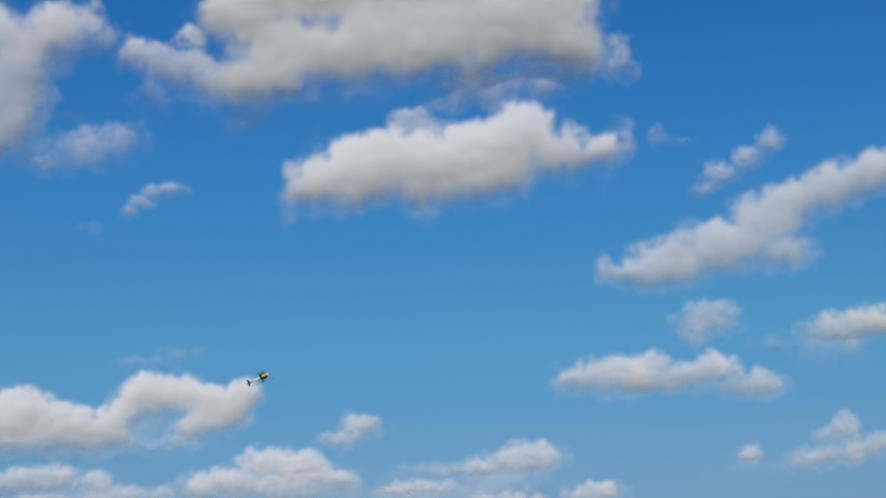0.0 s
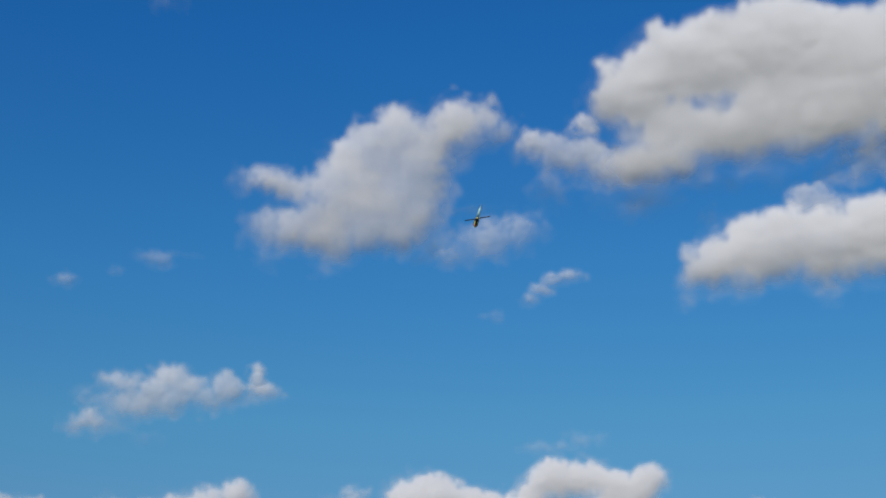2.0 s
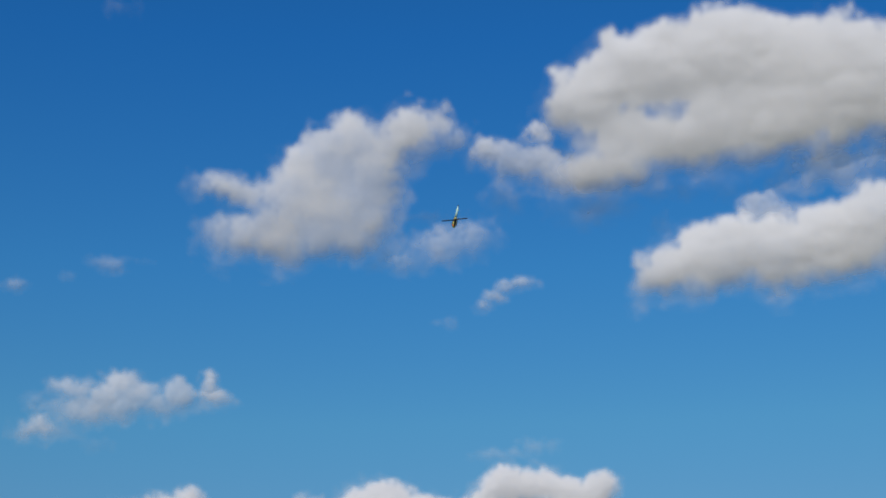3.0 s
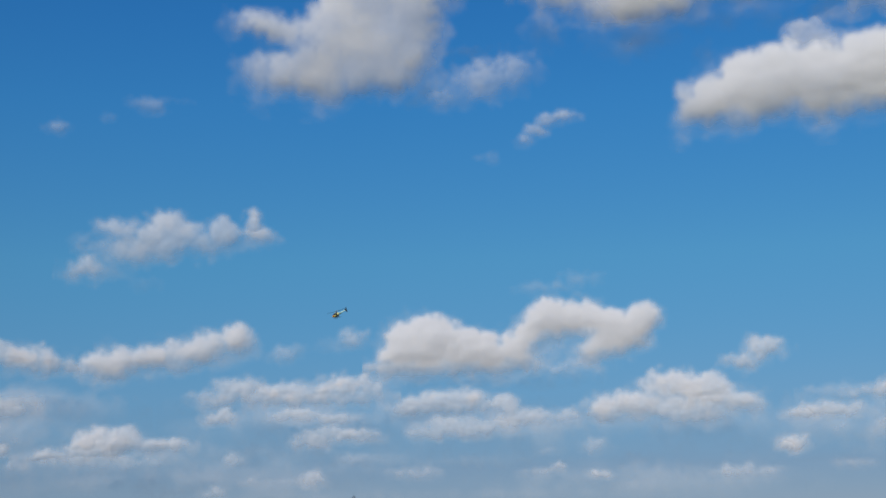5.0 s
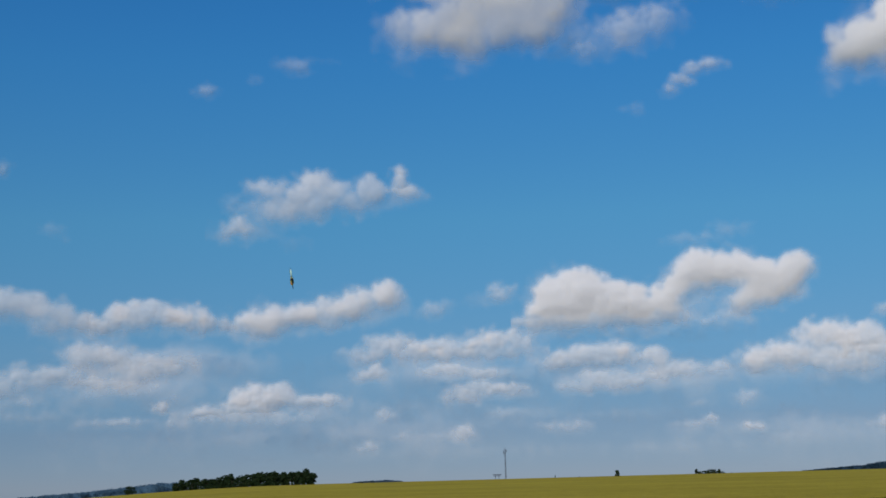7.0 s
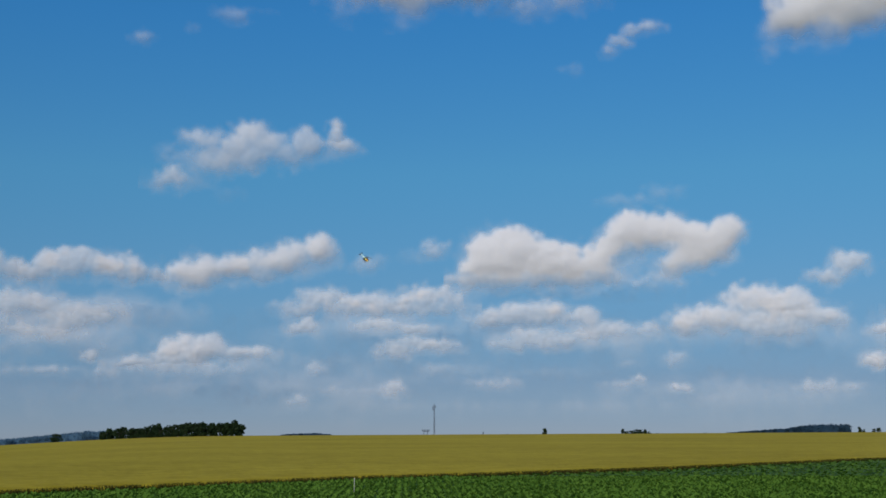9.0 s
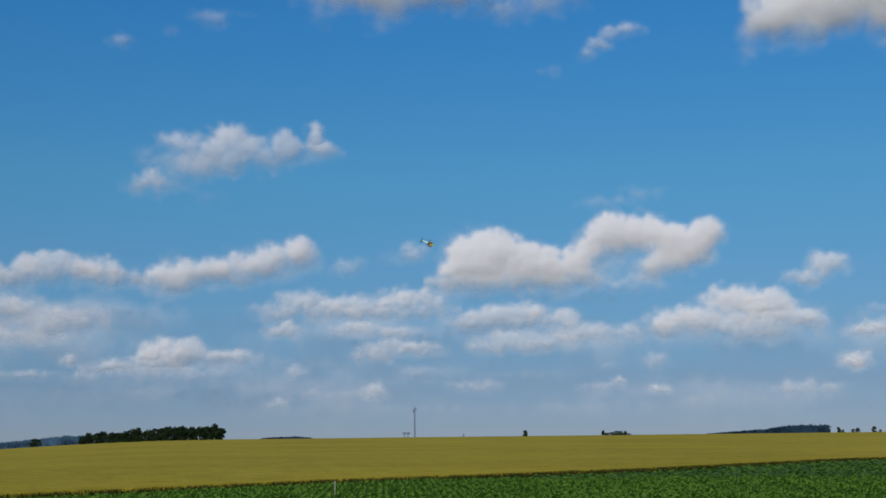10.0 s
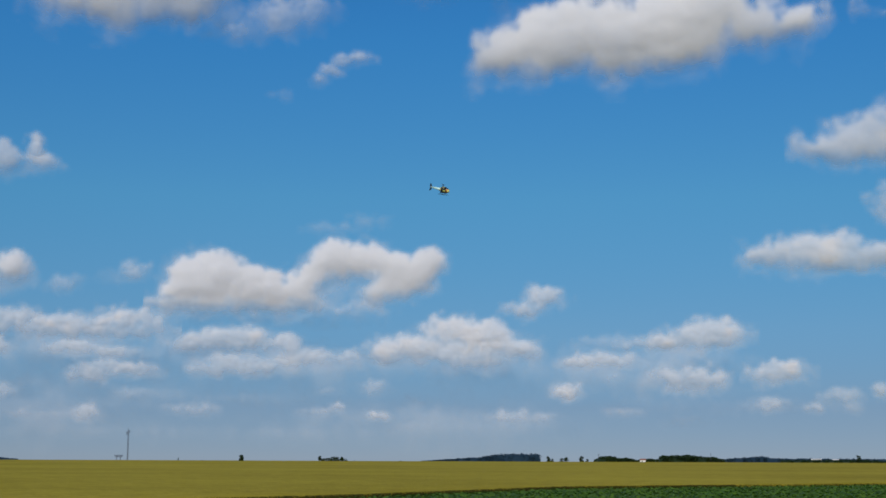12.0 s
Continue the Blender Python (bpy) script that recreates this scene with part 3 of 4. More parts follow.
        ob.data.attributes.new("cloud_opacity", "FLOAT", "POINT").data.foreach_set("value", np.ascontiguousarray(opacity.ravel()[used], np.float32))
        return ob, c

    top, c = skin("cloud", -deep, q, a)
    top.location = c
    # added hazy skirt that softens the rim and greys the base; fainter on high clouds
    if thin < 0.47:
        V = soft * np.log(veil_acc + 1e-9) + s * (0.9 * (gaps - 0.5) + 0.3 * mist)
        span = 0.42 * s ** 0.8
        va = np.clip((V + span * 0.6) / (2.0 * span), 0, 1)
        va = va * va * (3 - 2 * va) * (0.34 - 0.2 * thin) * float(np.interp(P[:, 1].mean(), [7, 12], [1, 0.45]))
        vk = va[::2, ::2] > 0.012
        i2 = idx[::2, ::2]
        q3 = np.stack([i2[:-1, :-1], i2[1:, :-1], i2[1:, 1:], i2[:-1, 1:]], -1)[vk[:-1, :-1] | vk[1:, :-1] | vk[1:, 1:] | vk[:-1, 1:]]
        if len(q3) > 12:
            mistform, c3 = skin("veil", np.full(shape, 0.12 * s), q3, va)
            mistform.parent = top
            mistform.location = Vector(c3) - Vector(c)
    # the far side of the body
    q2 = np.stack([idx[:-2:2, :-2:2], idx[:-2:2, 2::2], idx[2::2, 2::2], idx[2::2, :-2:2]], -1)
    heart = np.clip((a / float(a.max()) - 0.88) / 0.1, 0, 1)
    solid = heart[:-2:2, :-2:2] > 0
    q2 = q2[solid[:q2.shape[0], :q2.shape[1]]]
    if len(q2) > 12 and thin < 0.3:
        rear, c2 = skin("far_side", deep * 1.2, q2, heart)
        rear.parent = top
        rear.location = Vector(c2) - Vector(c)
    return tagged(top, CLOUD_LABEL[kind], "cloud")


cloud("ragged", 0.20, [(5.52, 21.59, 1.17, 0.91), (6.79, 20.92, 0.93, 0.35), (3.42, 20.64, 2.20, 1.19), (1.69, 19.80, 1.96, 1.34), (1.14, 18.23, 2.40, 1.69), (-0.43, 17.20, 2.45, 1.00), (2.51, 17.96, 1.94, 1.57), (3.77, 19.16, 1.04, 1.52), (-2.41, 19.16, 0.96, 0.39), (-1.38, 18.87, 0.91, 0.30)], [(6.54, 19.32, 1.66, 1.09), (-2.22, 18.32, 1.09, 0.26)])
cloud("thin", 0.50, [(6.73, 16.92, 1.64, 0.70), (4.80, 16.33, 0.95, 0.44), (7.81, 17.21, 0.91, 0.61)])
cloud("thin", 0.82, [(5.72, 17.96, 1.72, 0.20)])
cloud("thin", 0.50, [(8.11, 14.55, 0.34, 0.22), (8.53, 14.91, 0.45, 0.26), (8.99, 15.27, 0.50, 0.26), (9.64, 15.43, 0.59, 0.20)], torn=0.4)
cloud("grey", 0.32, [(8.87, 20.51, 1.11, 0.61), (10.13, 19.93, 1.43, 0.76), (11.71, 19.40, 1.37, 0.65), (10.40, 21.09, 0.46, 0.39)])
cloud("thin", 0.80, [(8.94, 18.77, 0.60, 0.87)])
cloud("thin", 0.75, [(12.67, 18.06, 1.31, 0.56)])
cloud("billowing", 0.04, [(12.88, 22.40, 1.90, 1.41), (11.64, 22.08, 0.83, 0.90), (15.13, 23.37, 2.42, 1.69), (18.33, 23.54, 2.91, 1.98), (21.88, 23.30, 2.78, 1.63), (16.10, 20.70, 4.08, 1.40), (19.48, 21.17, 4.02, 1.77), (13.32, 19.75, 1.82, 0.90), (23.01, 21.54, 3.28, 1.83), (24.81, 22.36, 2.38, 1.60), (25.67, 20.60, 1.49, 1.00)])
cloud("grey", 0.42, [(22.10, 18.96, 1.94, 0.78), (24.75, 19.25, 1.14, 0.64), (26.01, 19.92, 0.86, 1.03)], [(24.18, 20.01, 0.69, 0.28)])
cloud("thin", 0.50, [(27.75, 19.79, 0.54, 0.81)])
cloud("long", 0.10, [(15.44, 15.52, 1.39, 0.95), (17.43, 16.00, 2.17, 1.30), (19.92, 15.91, 2.37, 1.43), (18.93, 16.74, 1.41, 0.78), (21.98, 16.32, 2.38, 1.43), (23.71, 17.04, 1.70, 1.26), (25.37, 16.27, 1.53, 0.78), (26.68, 16.49, 0.76, 0.60)])
cloud("grey", 0.42, [(19.42, 17.73, 1.09, 0.65), (18.38, 17.37, 0.68, 0.35)])
cloud("thin", 0.62, [(27.83, 16.78, 0.40, 0.73)])
cloud("thin", 0.70, [(29.10, 16.74, 0.31, 0.43), (30.04, 16.54, 0.31, 0.13)])
cloud("thin", 0.88, [(15.21, 17.39, 0.45, 0.47)])
cloud("thin", 0.48, [(33.39, 16.25, 0.44, 0.42), (32.47, 15.67, 0.70, 0.40), (31.33, 15.18, 0.70, 0.42), (30.59, 14.64, 0.40, 0.28)])
cloud("long", 0.27, [(27.96, 11.73, 1.05, 0.56), (29.50, 11.97, 1.75, 0.86), (31.50, 12.46, 1.91, 1.02), (32.97, 13.28, 1.51, 0.84), (34.21, 13.97, 1.29, 0.75), (35.71, 14.20, 1.32, 0.70), (37.03, 14.73, 1.06, 0.70), (38.48, 14.73, 1.15, 0.69), (33.39, 12.02, 0.86, 0.63)])
cloud("thin", 0.46, [(30.46, 9.79, 1.08, 0.60), (29.85, 9.10, 0.34, 0.38)])
cloud("flat_based", 0.25, [(25.73, 7.77, 1.17, 0.52), (27.47, 7.83, 1.73, 0.71), (29.18, 7.60, 1.89, 0.60), (30.60, 7.81, 0.98, 0.59), (32.01, 7.17, 0.95, 0.42)])
cloud("flat_based", 0.25, [(35.62, 9.08, 1.54, 0.54), (36.95, 9.07, 1.14, 0.53)])
cloud("thin", 0.62, [(35.12, 8.13, 1.25, 0.45)])
cloud("thin", 0.80, [(33.19, 8.63, 1.06, 0.25)])
cloud("thin", 0.45, [(35.19, 5.34, 0.58, 0.49), (34.45, 5.08, 0.41, 0.25)])
cloud("flat_based", 0.40, [(36.09, 4.56, 1.22, 0.45), (34.14, 4.35, 1.07, 0.37)])
cloud("small", 0.32, [(31.54, 4.56, 0.46, 0.31)])
cloud("thin", 0.80, [(32.04, 3.92, 1.87, 0.37)])
cloud("flat_based", 0.25, [(23.15, 4.81, 1.43, 0.58), (21.79, 4.47, 0.93, 0.29)])
cloud("flat_based", 0.42, [(19.14, 3.86, 1.39, 0.28)])
cloud("thin", 0.48, [(20.15, 4.49, 1.87, 0.30)])
cloud("flat_based", 0.35, [(22.89, 3.02, 0.75, 0.50), (21.86, 3.20, 0.92, 0.42)])
cloud("thin", 0.62, [(19.97, 3.11, 1.91, 0.59)])
cloud("small", 0.40, [(17.84, 2.69, 0.60, 0.28)])
cloud("small", 0.25, [(25.76, 3.36, 1.03, 0.43)])
cloud("small", 0.36, [(16.98, 6.29, 0.78, 0.47), (16.19, 5.82, 0.74, 0.28)])
cloud("small", 0.50, [(25.42, 2.22, 0.72, 0.23)])
cloud("small", 0.50, [(15.69, 1.73, 0.77, 0.24)])
cloud("small", 0.60, [(16.87, 1.67, 0.51, 0.19)])
cloud("thin", 0.75, [(19.95, 1.87, 0.63, 0.15)])
cloud("small", 0.50, [(27.98, 2.45, 0.70, 0.29)])
cloud("small", 0.45, [(29.40, 2.65, 0.26, 0.26)])
cloud("small", 0.50, [(25.31, 2.09, 0.58, 0.25)])
cloud("small", 0.50, [(26.99, 2.04, 0.37, 0.21)])
cloud("thin", 0.60, [(28.47, 2.03, 0.37, 0.18)])
cloud("thin", 0.75, [(22.26, 1.50, 0.95, 0.17)])
cloud("thin", 0.65, [(19.93, 1.84, 0.60, 0.19)])
cloud("heaped", 0.03, [(4.02, 6.87, 1.58, 1.20), (3.20, 6.51, 0.96, 0.83), (5.22, 6.57, 1.27, 0.83), (6.20, 6.69, 0.74, 0.56), (6.51, 6.03, 1.53, 0.50), (4.00, 6.02, 1.93, 0.44), (7.72, 6.57, 0.96, 0.73), (8.50, 7.38, 0.83, 0.91), (9.37, 7.71, 0.98, 0.69), (10.45, 7.59, 1.04, 0.60), (11.20, 7.53, 0.65, 0.51), (12.26, 7.41, 0.77, 0.79), (11.45, 6.79, 1.12, 0.70), (10.35, 6.30, 0.78, 0.43)], [(9.12, 6.20, 0.87, 0.65), (7.31, 7.91, 0.87, 0.78)])
cloud("grey", 0.58, [(9.32, 5.72, 1.25, 0.28)])
cloud("long", 0.12, [(-3.43, 7.02, 0.79, 0.63), (-4.80, 6.66, 1.26, 0.58), (-6.56, 6.33, 1.51, 0.51), (-8.05, 6.08, 0.99, 0.58)])
cloud("long", 0.40, [(-5.85, 11.06, 1.27, 0.81), (-7.65, 11.15, 0.91, 0.32), (-6.93, 10.44, 1.56, 0.53), (-8.75, 9.71, 0.90, 0.32), (-4.87, 10.77, 1.31, 0.52), (-3.88, 11.22, 0.59, 0.71), (-2.50, 11.05, 0.66, 0.32)])
cloud("small", 0.42, [(-2.68, 11.51, 0.40, 0.52)])
cloud("thin", 0.80, [(-9.15, 10.68, 0.43, 0.32)])
cloud("thin", 0.85, [(-6.81, 9.15, 0.54, 0.26)])
cloud("thin", 0.90, [(8.53, 8.79, 0.87, 0.30)])
cloud("thin", 0.90, [(10.10, 9.13, 0.91, 0.26)])
cloud("flat_based", 0.22, [(-12.88, 6.47, 1.25, 0.54), (-11.22, 6.33, 1.39, 0.48), (-13.89, 6.11, 1.04, 0.41), (-10.17, 6.09, 0.85, 0.32)])
cloud("flat_based", 0.40, [(-12.21, 4.48, 1.46, 0.42), (-13.63, 3.94, 1.28, 0.29)])
cloud("flat_based", 0.42, [(-14.26, 4.97, 1.07, 0.49)])
cloud("thin", 0.62, [(-10.14, 4.56, 1.90, 0.72)])
cloud("thin", 0.60, [(-12.80, 3.48, 3.11, 0.58)])
cloud("heaped", 0.27, [(-7.91, 3.25, 1.23, 0.62), (-8.85, 2.91, 0.80, 0.36), (-6.31, 3.12, 1.28, 0.30), (-10.42, 2.80, 0.71, 0.25)])
cloud("small", 0.40, [(-11.87, 3.00, 0.31, 0.19)])
cloud("thin", 0.50, [(-11.44, 2.35, 0.42, 0.23)])
cloud("thin", 0.54, [(-8.00, 2.44, 2.97, 0.38)])
cloud("thin", 0.50, [(-13.59, 2.43, 1.44, 0.16)])
cloud("grey", 0.38, [(-3.10, 5.20, 1.00, 0.43), (-3.75, 4.85, 1.17, 0.35)])
cloud("flat_based", 0.26, [(-1.36, 4.95, 1.31, 0.46), (1.04, 5.27, 1.31, 0.41), (-0.05, 4.84, 2.62, 0.28)])
cloud("small", 0.34, [(-3.85, 4.13, 0.69, 0.28)])
cloud("flat_based", 0.38, [(-0.92, 4.15, 1.09, 0.24), (0.43, 4.01, 0.91, 0.20)])
cloud("flat_based", 0.40, [(0.64, 3.38, 1.61, 0.30), (-0.49, 3.11, 0.65, 0.17)])
cloud("flat_based", 0.26, [(4.79, 4.58, 1.70, 0.56), (3.44, 4.49, 0.65, 0.28)])
cloud("flat_based", 0.44, [(5.39, 3.60, 1.74, 0.41), (4.30, 3.39, 0.87, 0.24)])
cloud("flat_based", 0.36, [(7.03, 4.44, 0.59, 0.41), (7.77, 3.89, 1.30, 0.39), (9.28, 3.87, 0.65, 0.28)])
cloud("heaped", 0.14, [(13.34, 5.02, 1.23, 0.49), (11.85, 4.33, 1.24, 0.43), (12.69, 4.19, 2.72, 0.53), (14.79, 4.69, 1.01, 0.69), (15.85, 4.24, 0.90, 0.48), (14.14, 3.77, 1.22, 0.27), (10.78, 4.05, 0.73, 0.38)])
cloud("thin", 0.55, [(-1.42, 6.54, 0.61, 0.33)])
cloud("thin", 0.50, [(1.21, 7.07, 0.57, 0.37)])
cloud("thin", 0.80, [(0.40, 6.80, 0.70, 0.26)])
cloud("small", 0.48, [(10.42, 2.77, 0.51, 0.28)])
cloud("small", 0.52, [(-3.31, 2.54, 0.35, 0.28)])
cloud("small", 0.50, [(-4.05, 1.29, 0.45, 0.26)])
cloud("thin", 0.65, [(-2.77, 1.71, 0.54, 0.17)])
cloud("small", 0.42, [(-0.39, 1.76, 0.52, 0.26)])
cloud("thin", 0.60, [(-1.25, 1.64, 0.86, 0.13)])
cloud("thin", 0.62, [(1.57, 2.49, 0.87, 0.24)])
cloud("small", 0.50, [(3.41, 1.89, 0.97, 0.22)])
cloud("thin", 0.55, [(8.27, 1.84, 0.82, 0.15)])
cloud("small", 0.42, [(8.93, 2.02, 0.30, 0.15)])
cloud("small", 0.38, [(10.61, 1.70, 0.40, 0.17)])
cloud("thin", 0.80, [(11.54, 1.22, 0.74, 0.15)])
cloud("small", 0.55, [(15.30, 1.64, 0.46, 0.19)])
cloud("thin", 0.62, [(16.63, 1.58, 0.62, 0.16)])
cloud("thin", 0.75, [(13.85, 1.55, 0.52, 0.15)])
cloud("thin", 0.75, [(11.78, 2.22, 0.38, 0.19)])
cloud("small", 0.32, [(18.13, 3.78, 0.61, 0.27)])
cloud("small", 0.32, [(17.57, 2.54, 0.37, 0.27)])
cloud("thin", 0.60, [(8.71, 2.63, 0.26, 0.11)])
cloud("thin", 0.80, [(-5.87, 1.30, 0.64, 0.17)])
cloud("thin", 0.88, [(6.77, 13.90, 0.27, 0.26)])
cloud("thin", 0.60, [(-10.12, 14.96, 0.41, 0.25)])
cloud("thin", 0.65, [(-6.77, 15.98, 0.66, 0.32)])
cloud("thin", 0.88, [(-8.19, 15.40, 0.22, 0.17)])
cloud("thin", 0.9, [(12.79, 18.09, 0.96, 0.52), (14.18, 18.78, 1.31, 0.26)])
cloud("thin", 0.93, [(8.69, 8.85, 1.09, 0.2), (10.22, 9.19, 0.74, 0.2)])
cloud("flat_based", 0.3, [(-16.76, 6.75, 1.31, 0.57), (-15.52, 6.19, 1.22, 0.48), (-18.57, 6.84, 1.31, 0.65)])
cloud("thin", 0.5, [(-14.34, 4.95, 1.31, 0.57), (-12.08, 4.78, 1.85, 0.35), (-13.5, 4.12, 1.85, 0.44)])
cloud("thin", 0.45, [(-16.11, 4.17, 1.74, 0.44), (-17.71, 3.73, 1.31, 0.39)])
cloud("thin", 0.65, [(-17.3, 3.21, 1.31, 0.31), (-16.49, 2.68, 1.96, 0.22)])
cloud("thin", 0.9, [(-6.13, 1.18, 0.65, 0.13)])
cloud("thin", 0.92, [(-8.25, 0.98, 0.87, 0.13)])
cloud("thin", 0.88, [(-8.31, 15.35, 0.22, 0.15)])
cloud("thin", 0.9, [(-5.63, 16.12, 0.54, 0.13)])
cloud("thin", 0.85, [(-6.71, 25.53, 0.65, 0.33)])
cloud("thin", 0.9, [(-2.42, 16.02, 0.52, 0.39)])
cloud("thin", 0.9, [(6.53, 13.92, 0.31, 0.2)])
cloud("thin", 0.8, [(-15.83, 9.6, 0.48, 0.26)])
cloud("thin", 0.75, [(-17.86, 11.86, 0.35, 0.31)])
# wide faint veils, filling in the hazy layer among the low clouds
cloud("thin", 0.80, [(6.24, 5.34, 4.14, 0.31), (3.18, 5.48, 1.96, 0.26)])
cloud("thin", 0.80, [(-0.32, 3.87, 4.36, 0.44), (4.04, 4.06, 3.27, 0.48)])
cloud("thin", 0.80, [(8.8, 3.57, 3.71, 0.35), (13.45, 3.39, 2.62, 0.22)])
cloud("thin", 0.80, [(-3.36, 2.79, 4.14, 0.35), (-8.89, 1.72, 3.27, 0.22)])
cloud("thin", 0.80, [(4.02, 2.32, 4.36, 0.31), (10.46, 1.62, 3.92, 0.22)])
cloud("thin", 0.80, [(-0.32, 1.05, 4.8, 0.17), (8.32, 1.0, 4.36, 0.17), (14.63, 1.26, 3.27, 0.17)])
cloud("thin", 0.80, [(21.57, 3.76, 3.27, 0.48), (24.69, 2.04, 3.27, 0.17)])
cloud("thin", 0.9, [(3.43, 16.77, 1.53, 0.48), (-1.1, 16.71, 1.31, 0.44)])
cloud("thin", 0.88, [(12.14, 18.66, 1.53, 0.57), (15.97, 18.68, 2.4, 0.31)])
# broad faint banks added to imitate milky haze low in the sky
cloud("grey", 0.70, [(-11.79, 4.06, 4.18, 1.15)])
cloud("grey", 0.74, [(-1.36, 3.76, 4.35, 1.30)])
cloud("grey", 0.74, [(6.25, 3.48, 4.12, 1.08)])
cloud("grey", 0.80, [(12.60, 1.36, 5.47, 0.76)])
cloud("grey", 0.80, [(-2.23, 1.60, 5.61, 0.78)])
cloud("grey", 0.80, [(-11.74, 1.64, 4.56, 0.66)])
cloud("grey", 0.76, [(20.72, 3.52, 3.17, 1.06)])
cloud("grey", 0.84, [(15.97, 3.10, 3.11, 0.83)])


# ---- the model helicopter ----
def loft(bm, rings):
    """A skin over rings of points; ends closed."""
    vs = [[bm.verts.new(p) for p in r] for r in rings]
    for a, b in zip(vs, vs[1:]):
        for i in range(len(a)):
            bm.faces.new((a[i], a[(i + 1) % len(a)], b[(i + 1) % len(b)], b[i]))
    bm.faces.new(vs[0][::-1]), bm.faces.new(vs[-1])
    return bm


def ring(x, zc, ry, rz, n=14):
    return [(x, ry * math.cos(2 * math.pi * i / n), zc + rz * math.sin(2 * math.pi * i / n)) for i in range(n)]


def blade(length, chord, root, thick=0.012):
    """A rotor blade along +x with a rounded tip and a lens section."""
    rings = []
    for f, c in ((0, 0.6), (0.08, 1), (0.9, 1), (0.97, 0.85), (1, 0.4)):
        x = root + (length - root) * f
        rings.append([(x, chord * c * (0.35 - t), thick * c * w) for t, w in ((0, 0), (0.2, 0.5), (0.6, 0.4), (1, 0), (0.6, -0.4), (0.2, -0.5))])
    return loft(bmesh.new(), rings)


def helicopter():
    root = new("model_helicopter")
    # canopy: pod tapering into the boom
    pod = part("canopy", loft(bmesh.new(), [ring(x, z, a, b) for x, z, a, b in (
        (0.50, -0.05, 0.014, 0.014), (0.47, -0.045, 0.06, 0.06), (0.40, -0.03, 0.10, 0.105), (0.28, -0.005, 0.127, 0.145),
        (0.14, 0.02, 0.132, 0.16), (0.0, 0.02, 0.12, 0.148), (-0.12, 0.01, 0.085, 0.108), (-0.2, 0.0, 0.05, 0.06))]), YELLOW, root, "glossy yellow canopy")
    # dark windscreen wrapped over the top of the nose
    bm = bmesh.new()
    loft(bm, [[(x, ry * math.cos(q) * f, z + rz * math.sin(q) * f) for q, f in
               [(radians(35 + 110 * i / 8), 1.03) for i in range(9)] + [(radians(145 - 110 * i / 8), 0.9) for i in range(9)]]
              for x, z, ry, rz in ((0.42, -0.034, 0.09, 0.095), (0.36, -0.02, 0.11, 0.12), (0.28, -0.005, 0.127, 0.145), (0.18, 0.014, 0.131, 0.157))])
    part("windscreen", bm, BLACK, pod, "black windscreen over the nose")
    part("nose_stripe", loft(bmesh.new(), [ring(x, z, a, b) for x, z, a, b in (
        (0.40, -0.03, 0.102, 0.107), (0.34, -0.018, 0.116, 0.128), (0.28, -0.005, 0.129, 0.147))]), ORANGE, pod, "orange band round the nose")
    part("rear_band", loft(bmesh.new(), [ring(x, z, a, b) for x, z, a, b in (
        (0.09, 0.02, 0.131, 0.159), (0.02, 0.02, 0.125, 0.153), (-0.05, 0.016, 0.111, 0.138))]), BLACK, pod, "black band behind the canopy")
    for s in (-1, 1):
        bm = bmesh.new()
        rings = []
        for x, w in ((0.33, 0.6), (0.25, 1), (0.12, 1), (0.06, 0.6)):
            y = s * 0.134
            rings.append([(x, y + s * 0.004, 0.045 - 0.05 * w), (x, y + s * 0.006, 0.045 + 0.05 * w), (x, y - s * 0.03, 0.045 + 0.05 * w), (x, y - s * 0.03, 0.045 - 0.05 * w)])
        part("window", loft(bm, rings), BLACK, pod, "black window panel", smooth=False)
    part("chassis", box(bmesh.new(), (0.09, 0, -0.135), (0.40, 0.11, 0.11)), BLACK, root, "black carbon chassis", smooth=False)
    part("mast", tube(bmesh.new(), (0, 0, 0.1), (0, 0, 0.27), 0.014), DARK_METAL, root)
    part("swashplate", tube(bmesh.new(), (0, 0, 0.165), (0, 0, 0.185), 0.05, n=16), DARK_METAL, root)
    part("tail_boom", tube(bmesh.new(), (-0.12, 0, 0.0), (-0.86, 0, 0.05), 0.08, 0.036, 12), PALE, root, "pale green tail boom")
    for s in (-1, 1):
        part("boom_strut", tube(bmesh.new(), (-0.05, s * 0.05, -0.12), (-0.55, s * 0.015, 0.02), 0.007, n=6), BLACK, root)
    bm = bmesh.new()
    loft(bm, [[(x + dx, y, z) for x, y in ((-0.5 * c, 0.0), (0, 0.006), (0.5 * c, 0), (0, -0.006))] for dx, z, c in
              ((-0.91, 0.25, 0.08), (-0.87, 0.13, 0.14), (-0.84, 0.04, 0.16), (-0.87, -0.06, 0.13), (-0.92, -0.16, 0.06))])
    part("tail_fin", bm, BLACK, root, "black swept tail fin", smooth=False)
    bm = bmesh.new()
    loft(bm, [[(-0.62 + x * c, y, 0.035 + z) for x, z in ((-0.05, 0), (0, 0.006), (0.05, 0), (0, -0.006))] for y, c in ((-0.08, 0.5), (0, 0.8), (0.08, 0.5))])
    part("stabiliser", bm, LIME, root, smooth=False)
    gear = part("landing_gear", box(bmesh.new(), (0.08, 0, -0.18), (0.2, 0.06, 0.02)), BLACK, root, "black landing skids", smooth=False)
    for s in (-1, 1):
        bm = bmesh.new()
        pts = [(-0.2, s * 0.13, -0.275), (0.28, s * 0.13, -0.275), (0.35, s * 0.13, -0.25)]
        for a, b in zip(pts, pts[1:]):
            tube(bm, a, b, 0.011, n=8)
        part("skid", bm, BLACK, gear)
